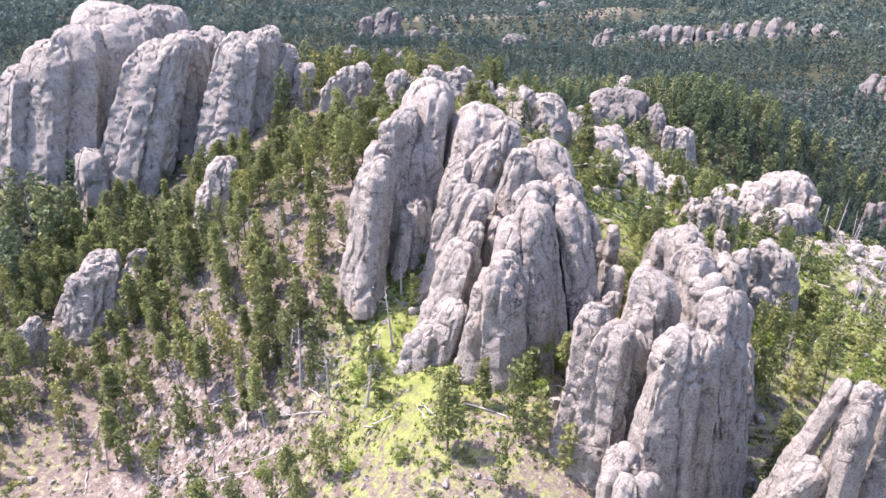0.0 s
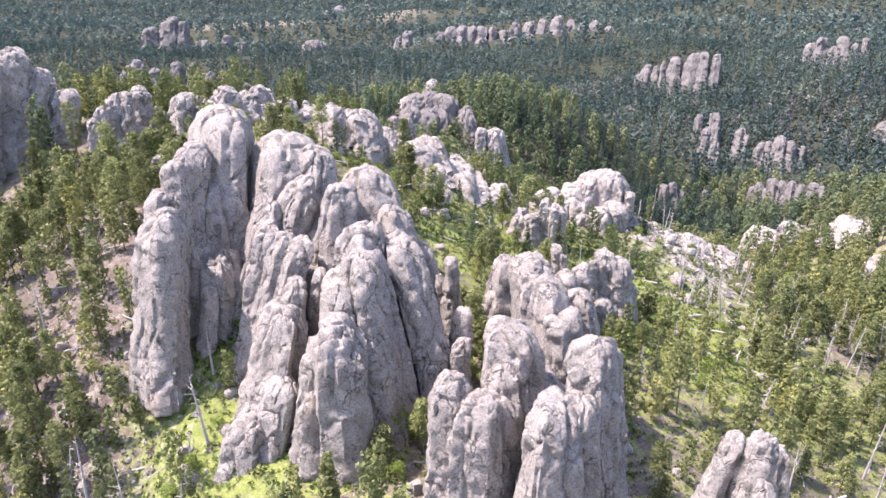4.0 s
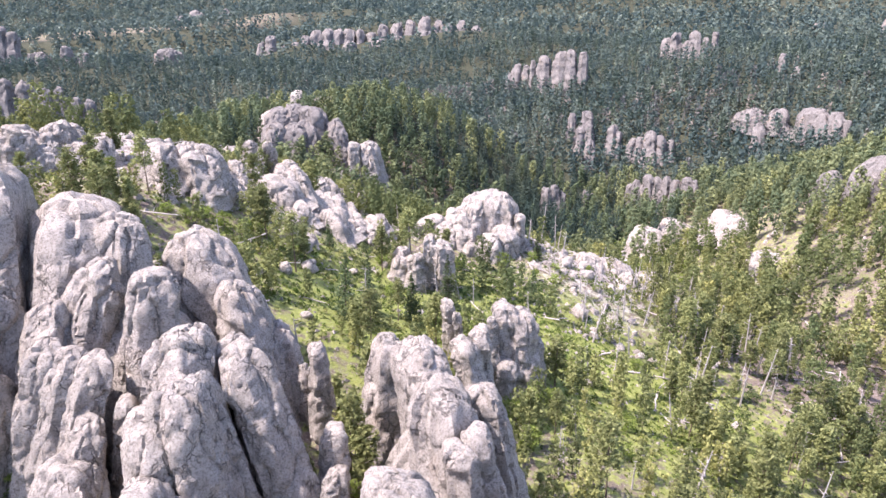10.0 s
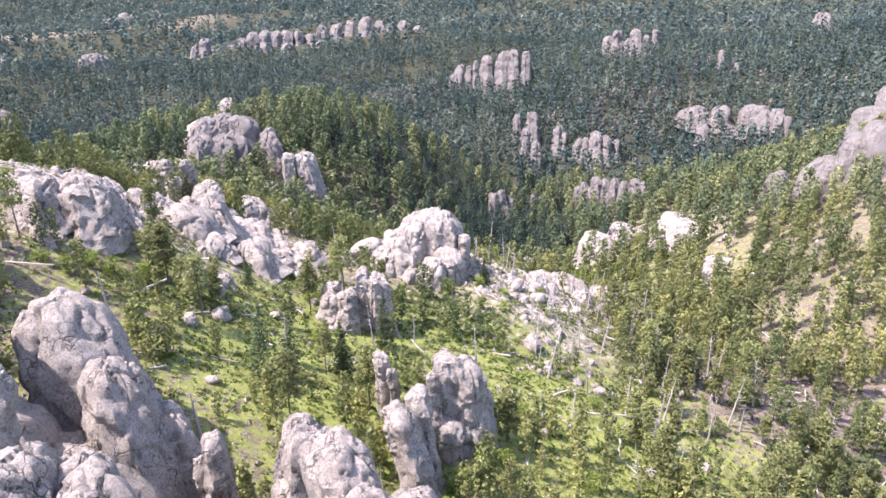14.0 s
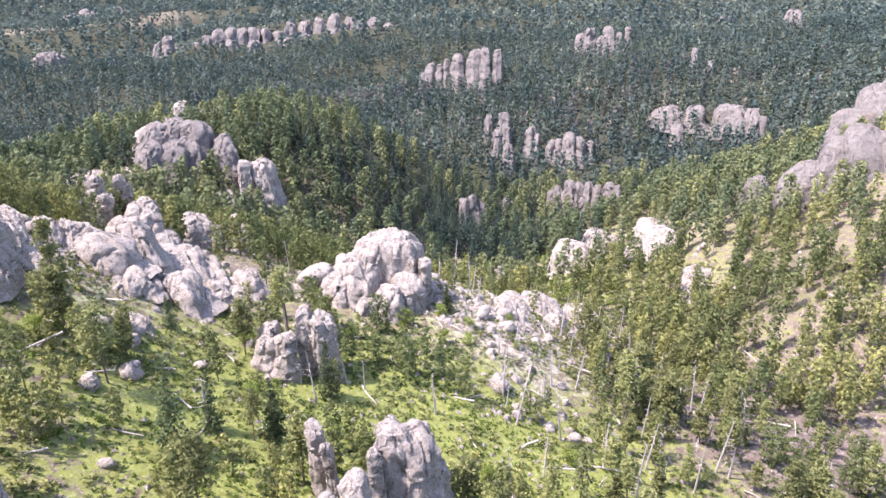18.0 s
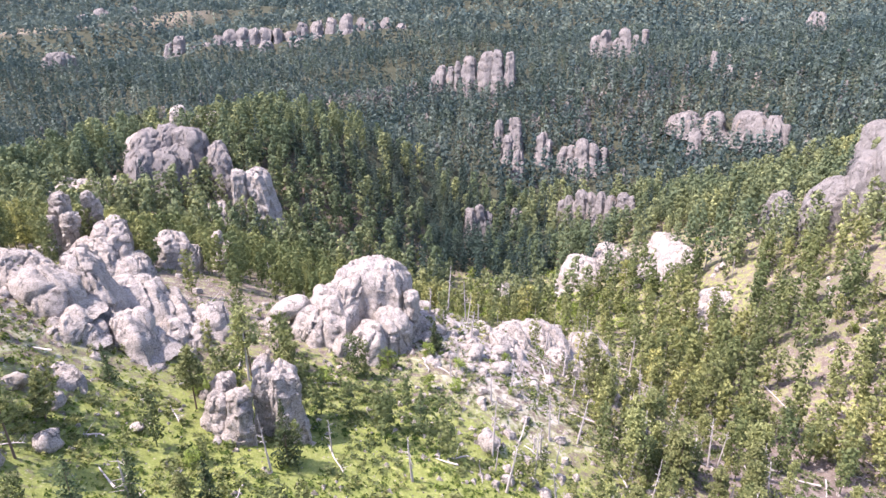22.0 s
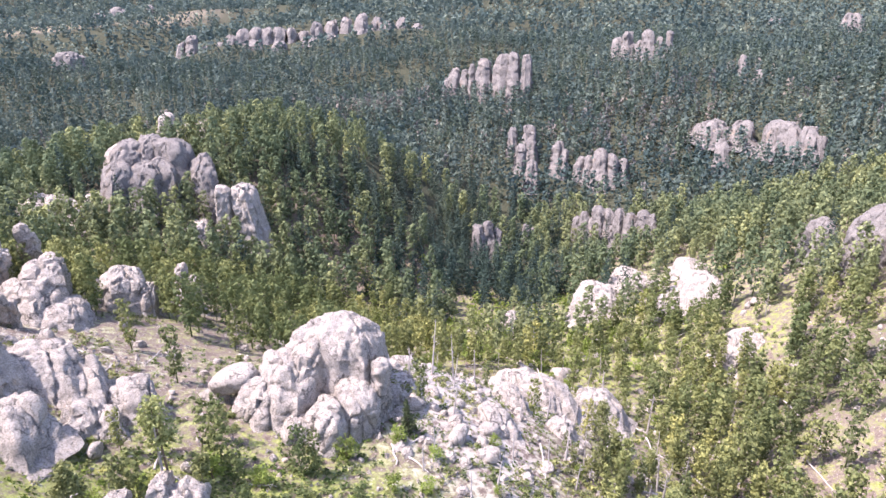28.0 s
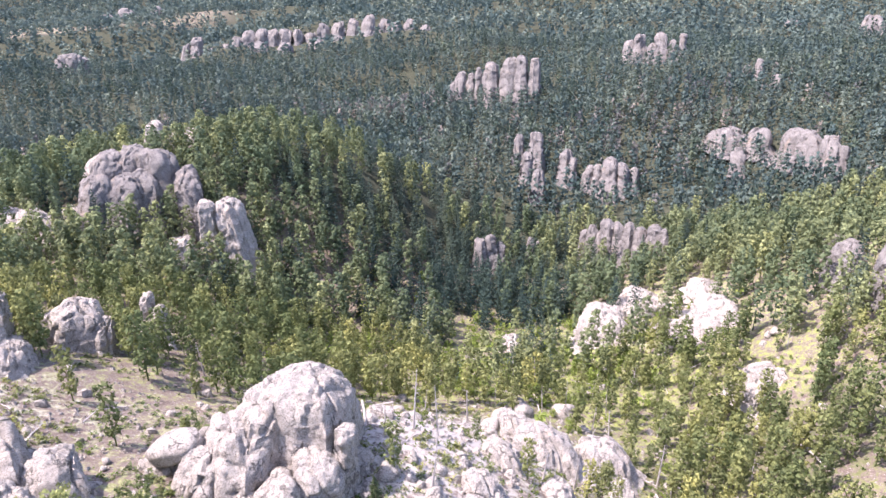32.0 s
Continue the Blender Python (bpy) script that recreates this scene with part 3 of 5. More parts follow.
rib(rock, 35.4, 84.1, 28.7, 36.1, 86.9, 49.3, 4.6, 5.7, -23)
rib(rock, 44.5, 87.6, 25.3, 43.7, 92.3, 53.4, 3.7, 4.6, -25)
rib(rock, 49.1, 89.9, 22.7, 47.5, 94.4, 50.7, 2.3, 2.9, -27)
rib(rock, 40.4, 85.0, 27.0, 40.3, 87.8, 48.2, 2.9, 3.6, -25)
rib(rock, 52.9, 95.4, 20.8, 51.7, 98.2, 40.0, 2.0, 2.4, -28)
rib(rock, 41, 101, 4, 42, 106, 40, 8, 9, -15)
rib(rock, 50, 118, 6, 51, 126, 38, 9, 9, -15)
rock = rock_group("rock_outcrop", "low pale granite hump at the foot of the towers", 0.4, 0.3)
rib(rock, 25.9, 77.0, 21.1, 27.5, 80.0, 32.2, 3.0, 3.8, -19)
rib(rock, 33.5, 77.9, 22.0, 31.5, 81.8, 31.8, 2.8, 3.5, -21)
rib(rock, 25.5, 73.2, 22.4, 27.7, 75.3, 31.3, 2.0, 2.5, -20)
rib(rock, 28.8, 72.5, 22.7, 30.0, 75.1, 32.1, 1.7, 2.1, -22)
rock = rock_group("rock_spire", "pale slanting granite spires rising from pine woods", 0.3, 0.15)
rib(rock, 46.9, 75.6, 24.4, 54.4, 74.8, 49.1, 1.4, 1.7, -36, 0.9)
rib(rock, 53.3, 71.6, 28.3, 56.5, 73.2, 49.5, 2.3, 2.8, -38, 0.9)
rib(rock, 51.0, 64.5, 32.7, 51.4, 66.7, 49.1, 1.4, 1.7, -38, 0.5)
rib(rock, 43.8, 69.7, 25.2, 49.4, 69.2, 39.7, 2.2, 2.8, -36, 0.6)
rib(rock, 61.6, 72.2, 24.6, 61.9, 75.9, 44.5, 1.7, 2.2, -39, 0.7)
rock = rock_group("rock_outcrop", "squat layered granite block standing in a green meadow", 0.8, 0.6)
rib(rock, 85.0, 157.6, 5.8, 86.0, 161.8, 32.7, 3.0, 3.8, -33)
rib(rock, 88.5, 158.1, 5.2, 89.9, 161.7, 30.3, 4.7, 5.8, -34)
rib(rock, 82.6, 155.3, 7.8, 83.4, 156.5, 22.1, 2.6, 3.3, -33)
rib(rock, 92.4, 157.0, 5.5, 92.0, 159.5, 24.3, 2.7, 3.4, -35)
rib(rock, 81.2, 156.3, 11.5, 81.2, 158.7, 31.6, 1.2, 1.4, -32)
rib(rock, 75.2, 150.8, 15.9, 74.8, 154.1, 33.5, 2.4, 3.0, -30)
rib(rock, 71.4, 145.6, 18.4, 69.7, 151.5, 33.0, 2.6, 3.2, -29)
rib(rock, 65.5, 134.6, 14.7, 67.2, 136.3, 26.3, 2.2, 2.7, -32)
rock = rock_group("rock_pillar", "slim leaning granite thumb of rock in the meadow", 0.6, 0.4)
rib(rock, 76.3, 167.7, 20.2, 75.7, 169.4, 32.6, 1.7, 2.1, -27)
rib(rock, 76.0, 163.5, 21.5, 75.9, 164.7, 31.4, 1.2, 1.4, -28)
rock = rock_group("rock_outcrop", "bright blocky granite knob with curved cracks on its flank", 0.6, 0.6)
rib(rock, 131.2, 240.7, -7.5, 136.1, 247.5, 25.4, 8.9, 9.8, -26)
rib(rock, 120.3, 241.7, -3.0, 128.9, 247.1, 24.8, 6.6, 8.2, -23)
rib(rock, 115.4, 240.6, 1.7, 121.7, 245.5, 21.2, 6.4, 8.1, -21)
rib(rock, 110.5, 243.2, 7.3, 115.5, 245.7, 18.6, 5.7, 7.1, -19)
rib(rock, 136.1, 232.3, -4.2, 138.4, 235.2, 20.3, 2.2, 2.7, -29)
rib(rock, 130.2, 231.1, -2.5, 132.1, 233.4, 16.9, 5.0, 6.2, -27)
rib(rock, 122.6, 231.4, 1.6, 124.5, 233.7, 16.0, 4.9, 6.1, -24)
rib(rock, 115.3, 233.1, 4.2, 118.5, 234.0, 14.1, 3.5, 4.3, -22)
rib(rock, 107.0, 252.4, 6.8, 106.7, 253.7, 12.9, 4.5, 5.6, -15)
rib(rock, 137.0, 251.6, 0, 138.0, 253.6, 22.7, 8, 8, -33)
rock = rock_group("rock_outcrop", "upright cracked granite block in the meadow", 0.9, 0.5)
rib(rock, 90.2, 207.9, 13.6, 91.0, 209.5, 30.7, 2.0, 2.5, -13)
rib(rock, 94.0, 206.4, 12.4, 94.4, 207.9, 28.5, 3.1, 3.9, -15)
rib(rock, 84.4, 206.2, 17.3, 85.6, 207.0, 26.8, 2.4, 3.0, -10)
rib(rock, 80.9, 209.4, 18.5, 82.7, 209.9, 25.4, 2.0, 2.5, -8)
rib(rock, 83.4, 213.4, 18.8, 84.5, 214.0, 26.0, 2.4, 3.0, -9)
rock = rock_group("rock_outcrop", "stacked granite ledges on the slope", 1.1, 0.6)
rib(rock, 77.5, 309.9, 11.6, 79.1, 317.0, 25.9, 6.2, 7.7, -3)
rib(rock, 72.3, 304.7, 8.3, 74.1, 313.2, 22.6, 8.3, 10.4, -2)
rib(rock, 79.3, 298.2, 1.9, 81.6, 307.5, 17.6, 8.2, 10.2, -4)
rib(rock, 77.1, 295.9, 2.5, 76.8, 303.7, 15.5, 9.8, 12.3, -3)
rib(rock, 65.9, 311.6, 6.4, 66.9, 315.2, 15.6, 5.7, 7.1, 0)
rib(rock, 57.3, 317.7, 13.8, 58.9, 319.8, 20.6, 3.5, 4.4, 2)
rib(rock, 56.4, 314.7, 7.8, 58.5, 318.5, 17.0, 6.7, 8.4, 2)
rock = rock_group("rock_outcrop", "rounded jointed granite knob among young pines", 1.0, 0.5)
rib(rock, 94.4, 323.7, -6.4, 96.8, 330.4, 13.6, 6.3, 7.9, -8)
rib(rock, 98.9, 321.0, -9.0, 101.7, 326.8, 8.4, 5.1, 6.4, -9)
rib(rock, 86.8, 330.2, 0.3, 90.0, 332.0, 11.0, 2.7, 3.4, -6)
rib(rock, 97.7, 307.1, -16.2, 98.4, 315.6, -1.9, 7.9, 9.8, -8)
rib(rock, 102.3, 305.0, -19.9, 103.1, 311.7, -8.7, 5.0, 6.2, -10)
rib(rock, 113.2, 336.8, -10.7, 115.0, 339.6, -2.9, 5.5, 6.8, -12)
rib(rock, 114.1, 343.6, -2.7, 115.4, 344.8, 4.4, 2.2, 2.8, -11)
rib(rock, 116.4, 338.9, -7.2, 118.0, 341.0, 0.8, 2.9, 3.6, -12)
rock = rock_group("rock_wall", "tall pale granite wall streaked with cracks", 0.6, 0.4, ROCK_TONED)
rib(rock, 370.5, 226.2, -32.9, 384.7, 239.8, 20.3, 15.1, 18.9, -65)
rib(rock, 375.0, 213.4, -32.0, 389.1, 231.1, 25.2, 17.4, 21.7, -67)
rib(rock, 378.9, 199.3, -28.1, 392.4, 219.5, 28.8, 17.3, 21.6, -69)
rib(rock, 379.5, 188.8, -24.2, 394.6, 207.7, 34.7, 18.6, 23.3, -70)
rib(rock, 357.5, 205.8, -28.7, 369.4, 209.5, -3.8, 13.6, 17.0, -69)
rib(rock, 361.2, 244.6, -22.6, 370.2, 247.8, 8.9, 11.0, 13.8, -63)
rib(rock, 354.1, 247.1, -23.1, 359.1, 251.9, -1.1, 6.3, 7.8, -62)
rib(rock, 371.1, 273.3, -17.7, 374.0, 274.7, -7.0, 7.5, 9.4, -60)
rock = rock_group("rock_outcrop", "sunlit granite cliff above a grassy ledge", 0.8, 0.5, ROCK_TONED)
rib(rock, 421.1, 241.3, 6.0, 433.8, 253.2, 38.6, 12.5, 15.6, -66)
rib(rock, 425.8, 229.4, 7.9, 439.6, 244.8, 45.1, 14.2, 17.8, -68)
rib(rock, 412.5, 252.6, 5.4, 422.0, 257.8, 27.1, 9.7, 12.2, -65)
rib(rock, 429.7, 218.6, 8.3, 446.2, 232.5, 48.9, 16.0, 20.0, -70)
rib(rock, 436.1, 282.5, -82.6, 439.4, 287.6, -69.8, 8.9, 11.1, -65)
rock = rock_group("rock_wall", "high jointed granite wall at the head of the valley", 0.95, 0.5)
rib(rock, -167.3, 247.5, 8.2, -165.5, 266.6, 59.1, 7.9, 9.8, 32)
rib(rock, -159.7, 251.5, 7.6, -156.6, 274.2, 68.2, 10.4, 13.1, 30)
rib(rock, -154.1, 260.3, 3.3, -148.8, 286.5, 72.4, 13.9, 17.3, 27)
rib(rock, -148.1, 279.0, 15.7, -140.8, 303.4, 79.3, 18.3, 22.8, 25)
rib(rock, -136.3, 289.6, 21.8, -131.5, 310.3, 79.0, 8.4, 10.5, 23)
rib(rock, -131.2, 301.9, 19.7, -126.9, 322.3, 77.5, 11.4, 14.2, 21)
rib(rock, -123.8, 253.8, 0.2, -109.7, 281.8, 70.1, 9.0, 11.3, 21)
rib(rock, -132.5, 248.0, -0.3, -117.6, 276.3, 67.2, 10.0, 12.4, 23)
rib(rock, -108.7, 275.3, 25.3, -106.8, 290.3, 70.1, 8.2, 10.3, 20)
rib(rock, -107.0, 288.6, 22.4, -102.8, 305.2, 70.5, 8.0, 10.0, 19)
rib(rock, -91.1, 262.6, 19.3, -83.5, 280.9, 70.6, 9.0, 11.2, 17)
rib(rock, -82.5, 274.9, 28.1, -75.4, 290.5, 72.3, 8.2, 10.3, 15)
rib(rock, -74.4, 279.0, 29.4, -67.3, 291.9, 65.8, 5.8, 7.2, 13)
rib(rock, -64.4, 278.6, 31.8, -59.4, 287.8, 58.6, 4.2, 5.3, 12)
rib(rock, -131.2, 251.7, 0.1, -125.6, 265.9, 35.0, 6.3, 7.9, 25)
rib(rock, -168.2, 246.3, -11.9, -171.4, 257.3, 24.4, 9.3, 11.6, 34)
rib(rock, -134.2, 239.8, -6.7, -137.5, 250.6, 30.0, 7.6, 9.5, 29)
rib(rock, -157.7, 244.5, -0.1, -155.2, 254.5, 24.1, 7.7, 9.6, 31)
rib(rock, -107.3, 237.2, -6.7, -99.9, 248.0, 17.3, 4.7, 5.9, 22)
rib(rock, -150, 300, -6, -140, 318, 58, 26, 14, 0)
rib(rock, -92, 290, 10, -95, 306, 56, 34, 14, 0)
rock = rock_group("rock_outcrop", "pale granite outcrop among dark pines", 0.6, 0.35)
rib(rock, -74.6, 194.1, 15.1, -69.6, 202.8, 41.5, 4.3, 5.4, 19)
rib(rock, -75.6, 192.2, 15.6, -72.7, 198.2, 34.0, 3.4, 4.2, 20)
rock = rock_group("rock_outcrop", "tumbled granite slabs below the ledges", 0.7, 0.6)
rib(rock, 80.7, 253.1, 17.5, 82.2, 258.2, 26.2, 6.4, 7.0, -6, 0.4)
rib(rock, 72.1, 235.7, 22.1, 71.3, 241.4, 31.6, 6.4, 7.0, -2, 0.4)
rib(rock, 60.6, 235.6, 29.0, 60.8, 239.4, 35.4, 5.6, 6.2, 3, 0.4)
rib(rock, 62.9, 245.0, 27.3, 63.1, 248.9, 33.8, 6.0, 6.5, 2, 0.4)
rib(rock, 64.3, 236.4, 26.4, 65.5, 239.4, 31.3, 3.2, 3.5, 1, 0.4)
rib(rock, 80.7, 242.1, 18.2, 81.6, 245.8, 24.6, 4.0, 4.5, -6, 0.4)
rib(rock, 57.1, 247.3, 32.2, 56.8, 252.6, 41.2, 7.3, 8.0, 4, 0.4)
rib(rock, 91.7, 245.9, 13.8, 91.7, 251.0, 22.2, 5.6, 6.2, -10, 0.4)
rib(rock, 84.3, 240.2, 16.3, 85.1, 243.9, 22.6, 3.4, 3.7, -7, 0.4)
rib(rock, 56.7, 220.1, 27.5, 57.6, 223.1, 32.4, 4.0, 4.4, 4, 0.4)
rib(rock, 63.1, 229.2, 25.7, 63.0, 231.4, 29.3, 3.1, 3.4, 2, 0.4)
rib(rock, 75.1, 256.1, 21.2, 75.9, 261.3, 29.9, 7.8, 8.6, -3, 0.4)
rock = rock_group("rock_outcrop", "grey jointed granite knob above the forest", 0.9, 0.5, ROCK_TONED)
rib(rock, 110.0, 487.1, -15.8, 119.7, 496.6, 12.8, 9.6, 12.0, -3)
rib(rock, 125.6, 488.1, -17.3, 130.8, 498.5, 13.6, 8.7, 10.9, -5)
rib(rock, 139.8, 481.2, -17.3, 140.1, 491.8, 12.9, 9.5, 11.9, -6)
rib(rock, 150.0, 466.4, -17.9, 149.4, 474.5, 4.6, 7.4, 9.3, -8)
rib(rock, 106.2, 473.1, -12.8, 110.4, 479.8, 6.7, 6.6, 8.2, -2)
rib(rock, 119.2, 471.4, -15.4, 122.7, 478.4, 5.1, 8.9, 11.1, -4)
rib(rock, 130.8, 470.9, -17.5, 131.9, 479.0, 6.0, 7.5, 9.3, -5)
rock = rock_group("rock_outcrop", "small grey crags among tall pines", 0.9, 0.5)
rib(rock, 163.8, 440.4, -23.8, 161.2, 447.7, -4.7, 6.4, 8.1, -11)
rib(rock, 151.3, 442.9, -18.8, 152.9, 448.1, -3.3, 4.2, 5.3, -9)
rib(rock, 158.7, 553.6, -10.4, 168.3, 557.8, 5.7, 10.9, 13.7, -9)
rib(rock, 143.3, 551.1, -7.1, 148.5, 557.4, 12.5, 4.4, 5.5, -6)
rib(rock, 152.5, 547.2, -8.7, 159.0, 551.3, 5.3, 7.2, 9.0, -8)
rib(rock, 73.4, 472.0, -16.8, 73.6, 479.7, -4.0, 10.5, 11.5, 5, 0.4)
rib(rock, 83.5, 465.4, -16.8, 83.7, 473.1, -4.0, 8.8, 9.7, 3, 0.4)
rib(rock, 101.7, 476.3, -17.2, 100.8, 481.9, -7.9, 9.1, 10.0, 0, 0.4)
rock = rock_group("rock_outcrop", "long grey granite ridge of fused spires", 0.95, 0.5, ROCK_TONED)
rib(rock, 323.6, 1415.0, -69.5, 335.1, 1425.2, -29.0, 9.8, 12.2, -10, 0.65)
rib(rock, 304.7, 1418.1, -68.9, 314.6, 1425.8, -38.2, 6.8, 8.5, -9, 0.65)
rib(rock, 343.7, 1412.3, -70.8, 352.7, 1418.0, -46.5, 6.8, 8.6, -11, 0.65)
rib(rock, 369.0, 1408.9, -71.8, 378.6, 1415.9, -42.4, 10.7, 13.4, -12, 0.65)
rib(rock, 388.2, 1403.3, -72.3, 399.3, 1412.9, -32.9, 11.7, 14.6, -13, 0.65)
rib(rock, 409.3, 1397.6, -72.9, 422.0, 1409.7, -23.3, 13.7, 17.1, -14, 0.65)
rib(rock, 430.0, 1390.1, -73.5, 443.8, 1403.9, -17.1, 12.7, 15.8, -15, 0.65)
rib(rock, 449.2, 1384.5, -74.2, 462.7, 1397.8, -19.3, 11.7, 14.6, -16, 0.65)
rib(rock, 471.8, 1378.9, -75.0, 484.9, 1391.7, -21.5, 12.7, 15.9, -17, 0.65)
rib(rock, 491.5, 1370.3, -75.6, 504.8, 1383.4, -20.3, 9.8, 12.2, -18, 0.65)
rib(rock, 513.8, 1366.1, -76.3, 526.1, 1377.9, -25.9, 12.7, 15.9, -19, 0.65)
rib(rock, 534.7, 1356.6, -76.5, 549.1, 1371.8, -12.5, 13.6, 17.1, -20, 0.65)
rib(rock, 561.9, 1346.0, -77.1, 576.9, 1362.5, -7.7, 14.6, 18.3, -21, 0.65)
rib(rock, 587.4, 1333.7, -77.5, 602.7, 1351.0, -4.6, 12.7, 15.8, -22, 0.65)
rib(rock, 611.5, 1323.3, -77.8, 627.8, 1342.3, 2.0, 14.6, 18.3, -24, 0.65)
rib(rock, 636.7, 1312.6, -78.3, 652.0, 1330.3, -3.4, 13.6, 17.0, -25, 0.65)
rib(rock, 660.0, 1302.5, -78.8, 674.1, 1318.5, -10.6, 12.7, 15.8, -26, 0.65)
rib(rock, 680.6, 1291.2, -78.9, 695.2, 1308.5, -5.5, 12.7, 15.8, -27, 0.65)
rib(rock, 708.1, 1279.7, -79.3, 721.3, 1294.8, -14.3, 13.6, 17.1, -28, 0.65)
rib(rock, 513.5, 1329.0, -76.6, 524.0, 1338.1, -36.3, 17.0, 21.3, -19, 0.65)
rib(rock, 556.0, 1325.1, -69.2, 565.9, 1333.2, -31.9, 16.2, 20.3, -21, 0.65)
rib(rock, 414.5, 1361.2, -73.4, 424.9, 1369.8, -37.1, 18.9, 23.7, -15, 0.65)
rib(rock, 454.6, 1342.8, -79.0, 464.9, 1351.4, -41.6, 17.0, 21.2, -17, 0.65)
rib(rock, 609.2, 1317.3, -61.4, 619.0, 1325.4, -23.8, 19.2, 24.0, -24, 0.65)
rib(rock, 656.3, 1295.5, -62.3, 664.8, 1301.1, -33.0, 16.4, 20.4, -26, 0.65)
rock = rock_group("rock_spire", "row of far grey granite towers above the forest", 0.95, 0.5, ROCK_TONED)
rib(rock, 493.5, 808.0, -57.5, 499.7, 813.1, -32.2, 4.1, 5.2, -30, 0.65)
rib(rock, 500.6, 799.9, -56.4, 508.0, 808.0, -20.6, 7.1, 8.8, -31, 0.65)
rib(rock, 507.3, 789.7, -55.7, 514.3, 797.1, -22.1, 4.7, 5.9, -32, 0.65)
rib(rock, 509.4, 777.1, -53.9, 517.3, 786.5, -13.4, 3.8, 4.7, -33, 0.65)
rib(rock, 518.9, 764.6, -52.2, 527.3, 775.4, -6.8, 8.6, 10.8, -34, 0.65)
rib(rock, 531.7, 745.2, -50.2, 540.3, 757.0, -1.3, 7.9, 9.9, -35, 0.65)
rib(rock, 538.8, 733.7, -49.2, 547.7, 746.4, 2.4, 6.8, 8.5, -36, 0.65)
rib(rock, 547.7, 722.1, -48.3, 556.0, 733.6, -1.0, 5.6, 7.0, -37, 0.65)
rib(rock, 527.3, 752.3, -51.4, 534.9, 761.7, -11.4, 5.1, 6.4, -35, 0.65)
rock = rock_group("rock_spire", "far reddish granite crags in the woods", 0.95, 0.5, ROCK_TONED)
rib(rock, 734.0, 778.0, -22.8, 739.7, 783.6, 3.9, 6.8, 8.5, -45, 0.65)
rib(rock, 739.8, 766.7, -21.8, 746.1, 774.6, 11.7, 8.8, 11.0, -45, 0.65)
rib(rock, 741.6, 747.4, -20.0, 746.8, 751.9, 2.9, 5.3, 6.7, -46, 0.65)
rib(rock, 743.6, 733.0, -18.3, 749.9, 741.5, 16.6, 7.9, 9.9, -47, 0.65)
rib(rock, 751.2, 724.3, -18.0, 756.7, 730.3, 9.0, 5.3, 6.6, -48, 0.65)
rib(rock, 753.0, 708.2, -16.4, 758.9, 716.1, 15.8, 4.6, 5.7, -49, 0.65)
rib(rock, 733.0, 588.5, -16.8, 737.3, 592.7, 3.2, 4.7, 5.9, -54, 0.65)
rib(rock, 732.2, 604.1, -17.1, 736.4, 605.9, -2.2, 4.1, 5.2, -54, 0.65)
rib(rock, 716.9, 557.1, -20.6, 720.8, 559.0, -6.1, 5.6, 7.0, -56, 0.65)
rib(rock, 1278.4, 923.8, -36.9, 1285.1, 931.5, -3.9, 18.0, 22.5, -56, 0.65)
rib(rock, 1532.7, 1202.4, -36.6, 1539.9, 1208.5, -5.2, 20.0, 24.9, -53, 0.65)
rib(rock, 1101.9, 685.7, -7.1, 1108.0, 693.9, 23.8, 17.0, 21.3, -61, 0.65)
rock = rock_group("rock_outcrop", "broad bare granite slab on a forested slope", 0.95, 0.5, ROCK_TONED)
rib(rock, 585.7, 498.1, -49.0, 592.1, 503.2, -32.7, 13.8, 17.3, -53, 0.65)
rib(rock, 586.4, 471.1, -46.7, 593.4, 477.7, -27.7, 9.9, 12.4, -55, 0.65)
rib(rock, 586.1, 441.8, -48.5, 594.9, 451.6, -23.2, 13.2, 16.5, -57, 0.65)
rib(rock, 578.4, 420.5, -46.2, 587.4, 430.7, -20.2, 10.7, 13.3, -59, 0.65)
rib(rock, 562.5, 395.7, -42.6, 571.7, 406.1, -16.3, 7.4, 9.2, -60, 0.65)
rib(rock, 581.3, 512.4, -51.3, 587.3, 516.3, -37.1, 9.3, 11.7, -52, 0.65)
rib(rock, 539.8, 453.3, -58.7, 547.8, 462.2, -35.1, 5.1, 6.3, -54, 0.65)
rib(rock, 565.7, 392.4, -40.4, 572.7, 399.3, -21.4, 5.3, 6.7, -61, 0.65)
rock = rock_group("rock_outcrop", "pale crag showing through forest", 0.95, 0.5, ROCK_TONED)
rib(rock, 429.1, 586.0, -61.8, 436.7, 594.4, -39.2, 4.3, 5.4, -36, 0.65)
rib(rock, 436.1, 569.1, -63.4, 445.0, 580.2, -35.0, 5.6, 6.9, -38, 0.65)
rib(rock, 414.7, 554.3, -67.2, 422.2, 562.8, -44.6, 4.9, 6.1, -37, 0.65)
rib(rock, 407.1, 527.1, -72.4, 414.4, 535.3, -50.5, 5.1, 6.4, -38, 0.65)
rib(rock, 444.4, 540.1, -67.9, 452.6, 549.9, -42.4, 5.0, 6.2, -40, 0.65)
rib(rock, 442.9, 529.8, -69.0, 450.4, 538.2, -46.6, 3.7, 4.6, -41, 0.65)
rock = rock_group("rock_outcrop", "pale broken crag on a wooded slope", 0.95, 0.5, ROCK_TONED)
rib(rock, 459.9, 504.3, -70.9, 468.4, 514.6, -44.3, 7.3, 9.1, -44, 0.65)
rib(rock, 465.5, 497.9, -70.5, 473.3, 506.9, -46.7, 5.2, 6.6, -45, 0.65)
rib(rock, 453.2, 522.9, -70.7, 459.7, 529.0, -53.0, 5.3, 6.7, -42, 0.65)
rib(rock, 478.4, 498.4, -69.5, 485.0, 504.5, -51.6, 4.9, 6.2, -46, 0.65)
